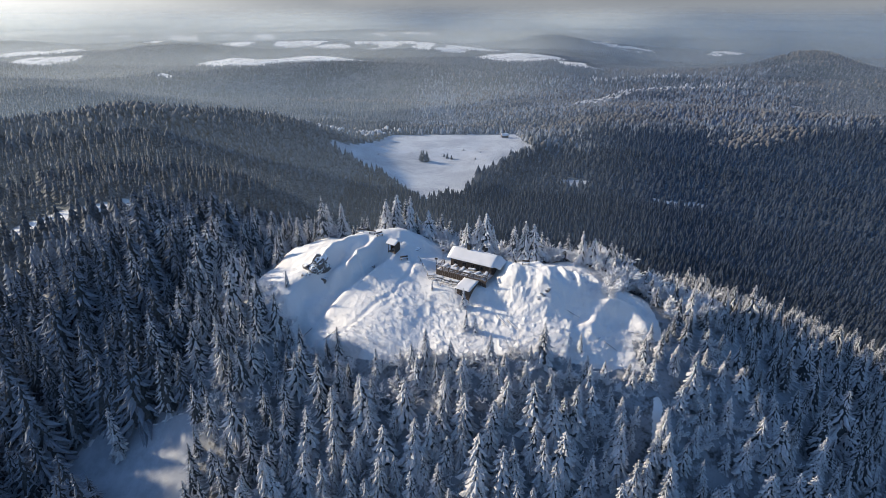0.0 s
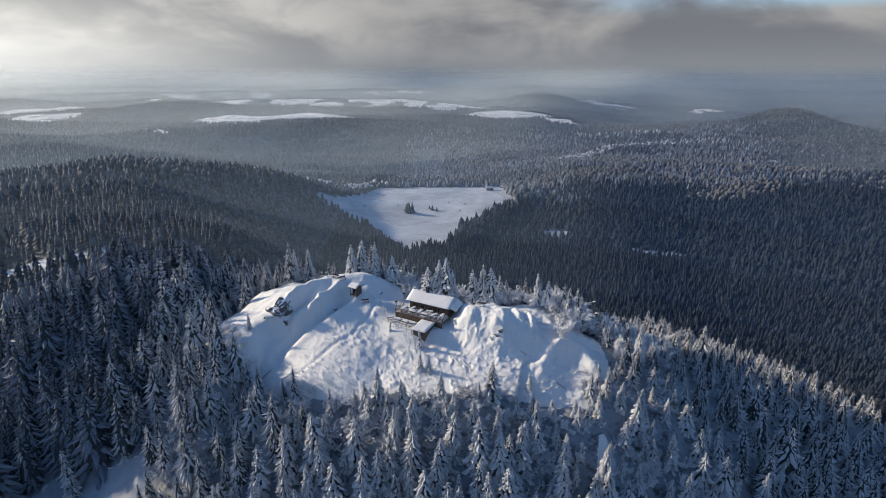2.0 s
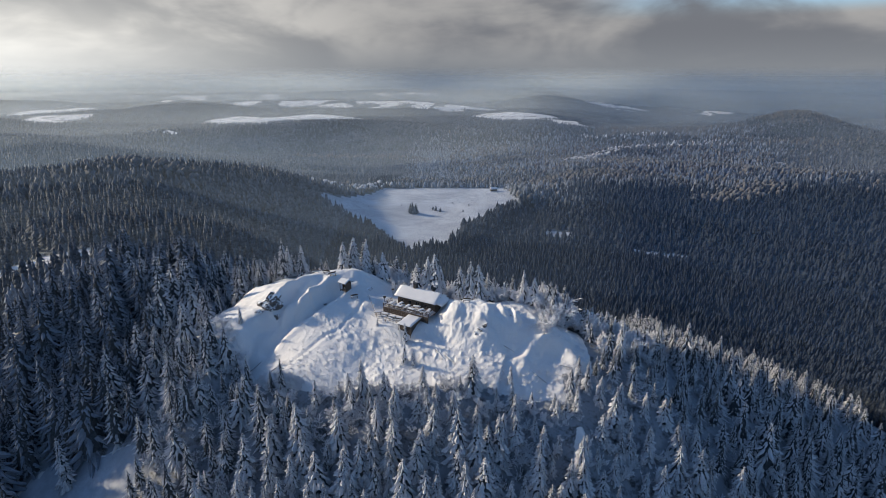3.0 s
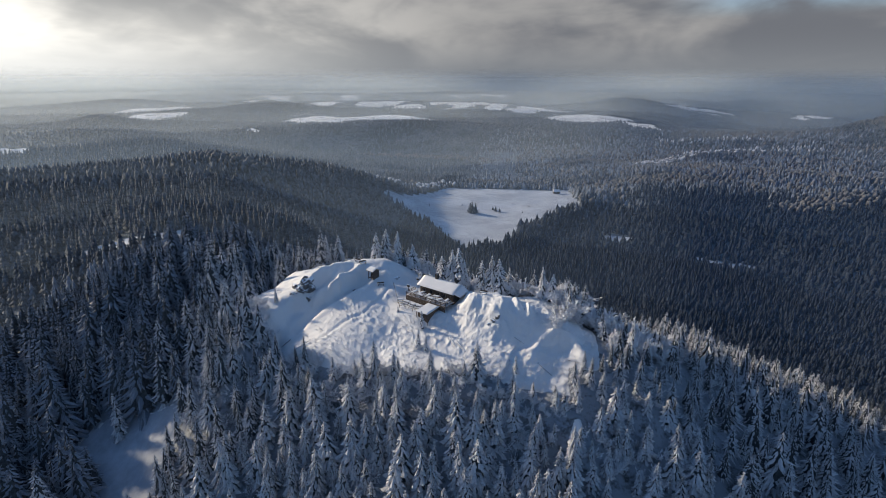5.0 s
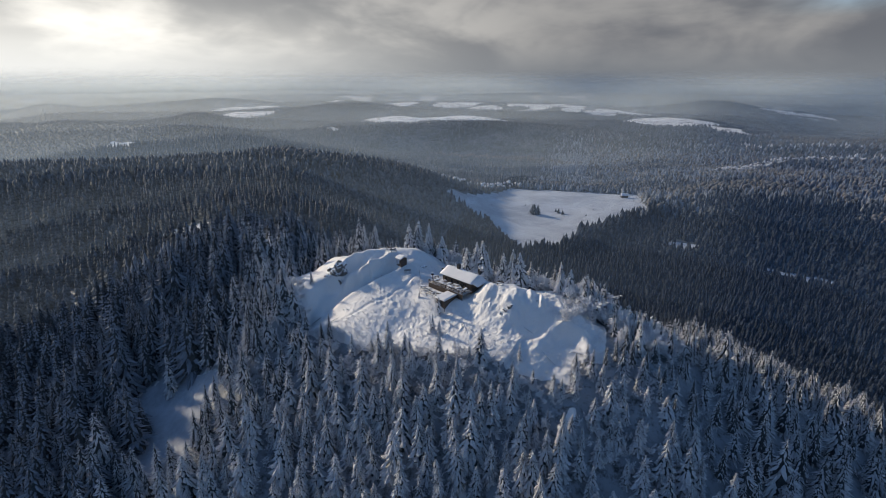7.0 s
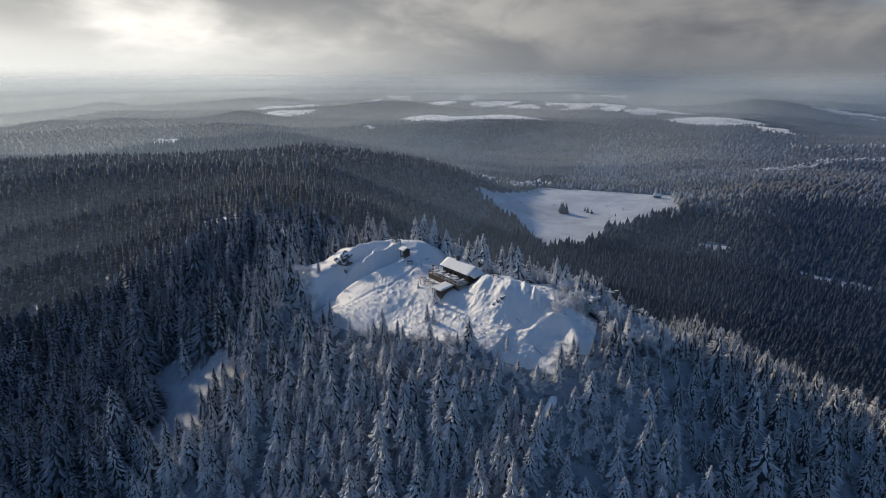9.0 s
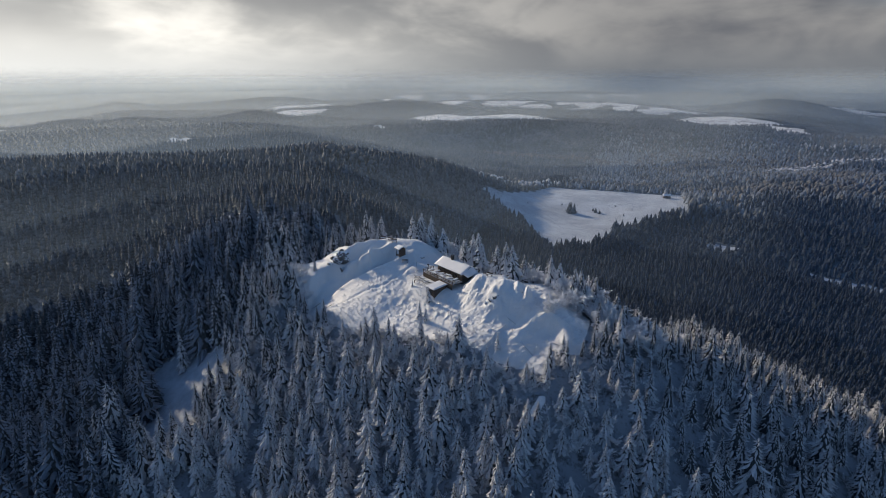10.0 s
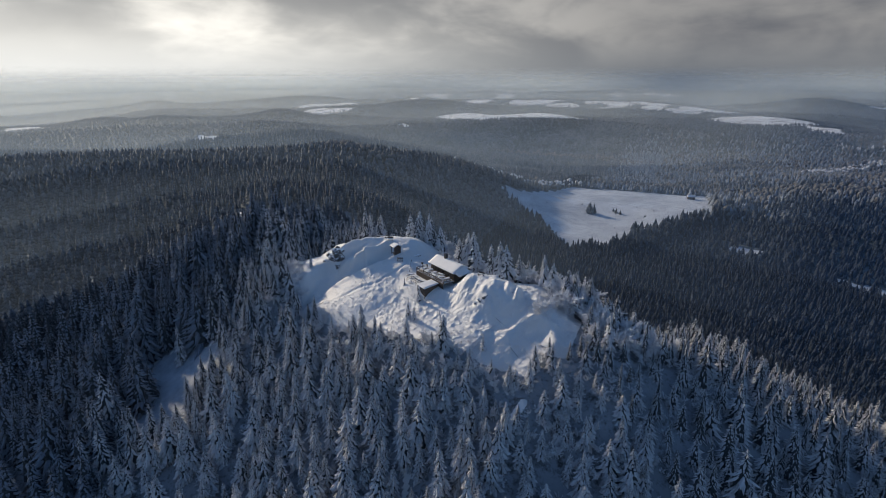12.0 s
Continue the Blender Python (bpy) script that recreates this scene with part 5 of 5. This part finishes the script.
def heather():
    """Low tufts and brash that poke through the snow of the clearing."""
    rng = np.random.default_rng(23)
    tv, tt = bush_template(rng, 5, 2, 1)
    x, y = rng.uniform(-46, 50, 8000), rng.uniform(82, 120, 8000)
    keep = ~wooded(x, y) & (wave_noise(x, y, 7, 71, 3) + rng.uniform(-0.5, 0.5, len(x)) > -0.12 + 0.62 * smooth(97, 112, y)) & ((y < 117 + 0.2 * x) | (x < -30)) & (np.abs(x - 6) + np.abs(y - 113) > 8)
    x, y = x[keep], y[keep]
    z = land(x, y)
    h = rng.uniform(0.25, 0.70, len(x)) * (1 + 0.4 * smooth(98, 90, y))
    a = rng.uniform(0, 6.28, len(x))
    c, s_ = np.cos(a)[:, None], np.sin(a)[:, None]
    w = (h * rng.uniform(1.0, 2.0, len(x)))[:, None]
    v = np.stack([(tv[:, 0] * c - tv[:, 1] * s_) * w + x[:, None], (tv[:, 0] * s_ + tv[:, 1] * c) * w + y[:, None], tv[:, 2] * h[:, None] + z[:, None] - 0.05], -1)
    t = tt[None] + (np.arange(len(x)) * len(tv))[:, None, None]
    tagged(new("heather", mesh_from("heather", v.reshape(-1, 3), t.reshape(-1, 3), [TWIG])), "rimed tufts of heather and brash poking through snow", "heather", kind="stuff")


heather()


def brush():
    """Dense rimed brush along the lower rim of the clearing."""
    rng = np.random.default_rng(29)
    forms = [bush_template(rng, 6, 5, 2) for _ in range(3)]
    x, y = rng.uniform(-48, 108, 6200), rng.uniform(56, 114, 6200)
    d, _ = crest(x, y, [p for p in SUMMIT if p[0] < 60])
    path, _ = crest(x, y, FOOTPATH)
    rim = (d > np.where(x > 38, 9, 27.0 - 5 * smooth(-8, 20, x))) & (d < 37)
    bank, _ = crest(x, y, [(60, 104, 0), (78, 107, 0), (104, 109, 0)])
    rim |= bank < 5.5
    keep = wooded(x, y) | rim
    keep &= (path > 1.6) & (d > 8) & (wave_noise(x, y, 6, 73, 2) + rng.uniform(-0.6, 0.6, len(x)) > np.where(rim, 0.34, 0.47))
    x, y, d = x[keep], y[keep], d[keep]
    z = land(x, y)
    all_v, all_t, at = [], [], 0
    for i in range(len(x)):
        tv, tt = forms[i % 3]
        h, a = rng.uniform(0.7, 1.6) * (1 + 0.5 * float(smooth(24, 30, d[i]))), rng.uniform(0, 6.28)
        w = h * rng.uniform(0.9, 1.5)
        c, s_ = math.cos(a) * w, math.sin(a) * w
        all_v.append(np.stack([tv[:, 0] * c - tv[:, 1] * s_ + x[i], tv[:, 0] * s_ + tv[:, 1] * c + y[i], tv[:, 2] * h + z[i] - 0.1], -1))
        all_t.append(tt + at)
        at += len(tv)
    tagged(new("brush", mesh_from("brush", np.concatenate(all_v), np.concatenate(all_t), [TWIG])), "tangled leafless brush white with rime", "brush", kind="stuff")


brush()


def lone_spruce(x, y, h, wide, k):
    root = tagged(new("spruce"), "small spruce thickly plastered with snow, standing in the open", "tree", "lone spruces on the clearing")
    root.matrix_basis = Matrix.LocRotScale((x, y, ground_at(x, y) - 0.1), Euler((0.02, -0.03, k * 1.7)), (h * wide, h * wide, h))
    tv, tt, slot = NEAR_TEMPLATES[k % len(NEAR_TEMPLATES)]
    for name, me in (("trunk", LONE_TRUNK), ("crown", mesh_from("crown", tv, tt, [SNOWY if x > -40 else RIMED, CORE], slot))):
        ob = new(name, me)
        ob.parent = root


bm_ = bmesh.new()
rod(bm_, (0, 0, 0), (0, 0, 0.95), 0.016, 6, 0.002)
LONE_TRUNK = bpy.data.meshes.new("trunk")
bm_.to_mesh(LONE_TRUNK)
bm_.free()
LONE_TRUNK.materials.append(BARK)
for k, (x, y, h, w) in enumerate(((4.5, 103.6, 4.9, 0.95), (4.7, 97.2, 4.9, 0.85), (6.6, 96.4, 3.8, 1.0), (-35.6, 111.5, 4.2, 0.9), (-45.0, 104.0, 14.5, 0.85), (-2.5, 108.6, 2.2, 0.9), (-38.5, 108.5, 1.6, 1.0), (27, 90.5, 4.5, 0.9),
                                    (6.0, 126.5, 8.5, 0.9), (8.5, 125.8, 10.0, 0.9), (10.8, 125.0, 10.5, 0.85), (12.6, 124.6, 8.0, 0.9), (17.0, 122.2, 8.5, 0.9), (19.6, 121.5, 9.5, 0.8),
                                    (22.0, 121.0, 9.0, 0.9), (33.0, 118.5, 7.5, 0.8), (35.2, 117.5, 6.5, 0.9), (-31, 137.5, 7.5, 0.9), (-27, 138.5, 8.5, 0.8), (-15, 136.5, 8.0, 0.9),
                                    (-12.5, 137.0, 9.0, 0.85), (-8.5, 136.0, 8.5, 0.8), (-3.5, 134.5, 7.0, 0.9), (52, 100.5, 9.5, 0.85), (-50, 112, 12.5, 0.8), (-53.5, 106, 13.5, 0.8), (-49.5, 118, 10.5, 0.85), (-55, 119, 12, 0.8), (-47.5, 98.5, 11, 0.85), (-67.5, 88.0, 12.0, 0.95))):
    lone_spruce(x, y, h * (1.22 if y > 117 and 5 < h < 10.9 else 1.0), w * (1.25 if 5 < h < 10.9 else 1.05), k)


# ---- the meadow in the valley ----
def meadow_things():
    rng = np.random.default_rng(12)
    spots = [(-18, 497), (-15, 499), (-20, 500), (4, 508), (8, 505), (1, 512), (30, 500), (36, 520), (-30, 520), (20, 530), (-60, 500)]
    big = [11.5, 10.0, 9.5, 5.5, 4.6, 4.0, 2.6, 2.2, 2.4, 2.0, 2.2]
    crown = mesh_from("crown", *MID_TEMPLATES[2][:2], [DUSTED, CORE], MID_TEMPLATES[2][2])
    for (x, y), h in zip(spots, big):
        root = tagged(new("spruce"), "dark young spruce standing on the snowy meadow", "tree", "young spruces on the meadow")
        root.matrix_basis = Matrix.LocRotScale((x, y, ground_at(x, y) - 0.1), Euler((0, 0, rng.uniform(0, 6))), (h * 1.5, h * 1.5, h))
        for name, me in (("trunk", LONE_TRUNK), ("crown", crown)):
            ob = new(name, me)
            ob.parent = root
    x, y = 66, 585
    barn = tagged(new("barn"), "small snow-roofed wooden barn at the meadow's edge", "barn")
    barn.matrix_basis = Matrix.Translation((x, y, ground_at(x, y))) @ Matrix.Rotation(radians(12), 4, "Z")
    boxed("wall", (-3.5, -2.2, -0.6), (3.5, 2.2, 2.6), PLANK, barn)
    for s_ in (-1, 1):
        quilt("roof", [(-3.9, s_ * 2.7, 2.45), (3.9, s_ * 2.7, 2.45), (3.9, 0, 4.2), (-3.9, 0, 4.2)], 0.35, barn, "snow-covered roof")
    boxed("door", (-0.9, -2.26, -0.2), (0.9, -2.205, 2.0), DARK, barn)


meadow_things()
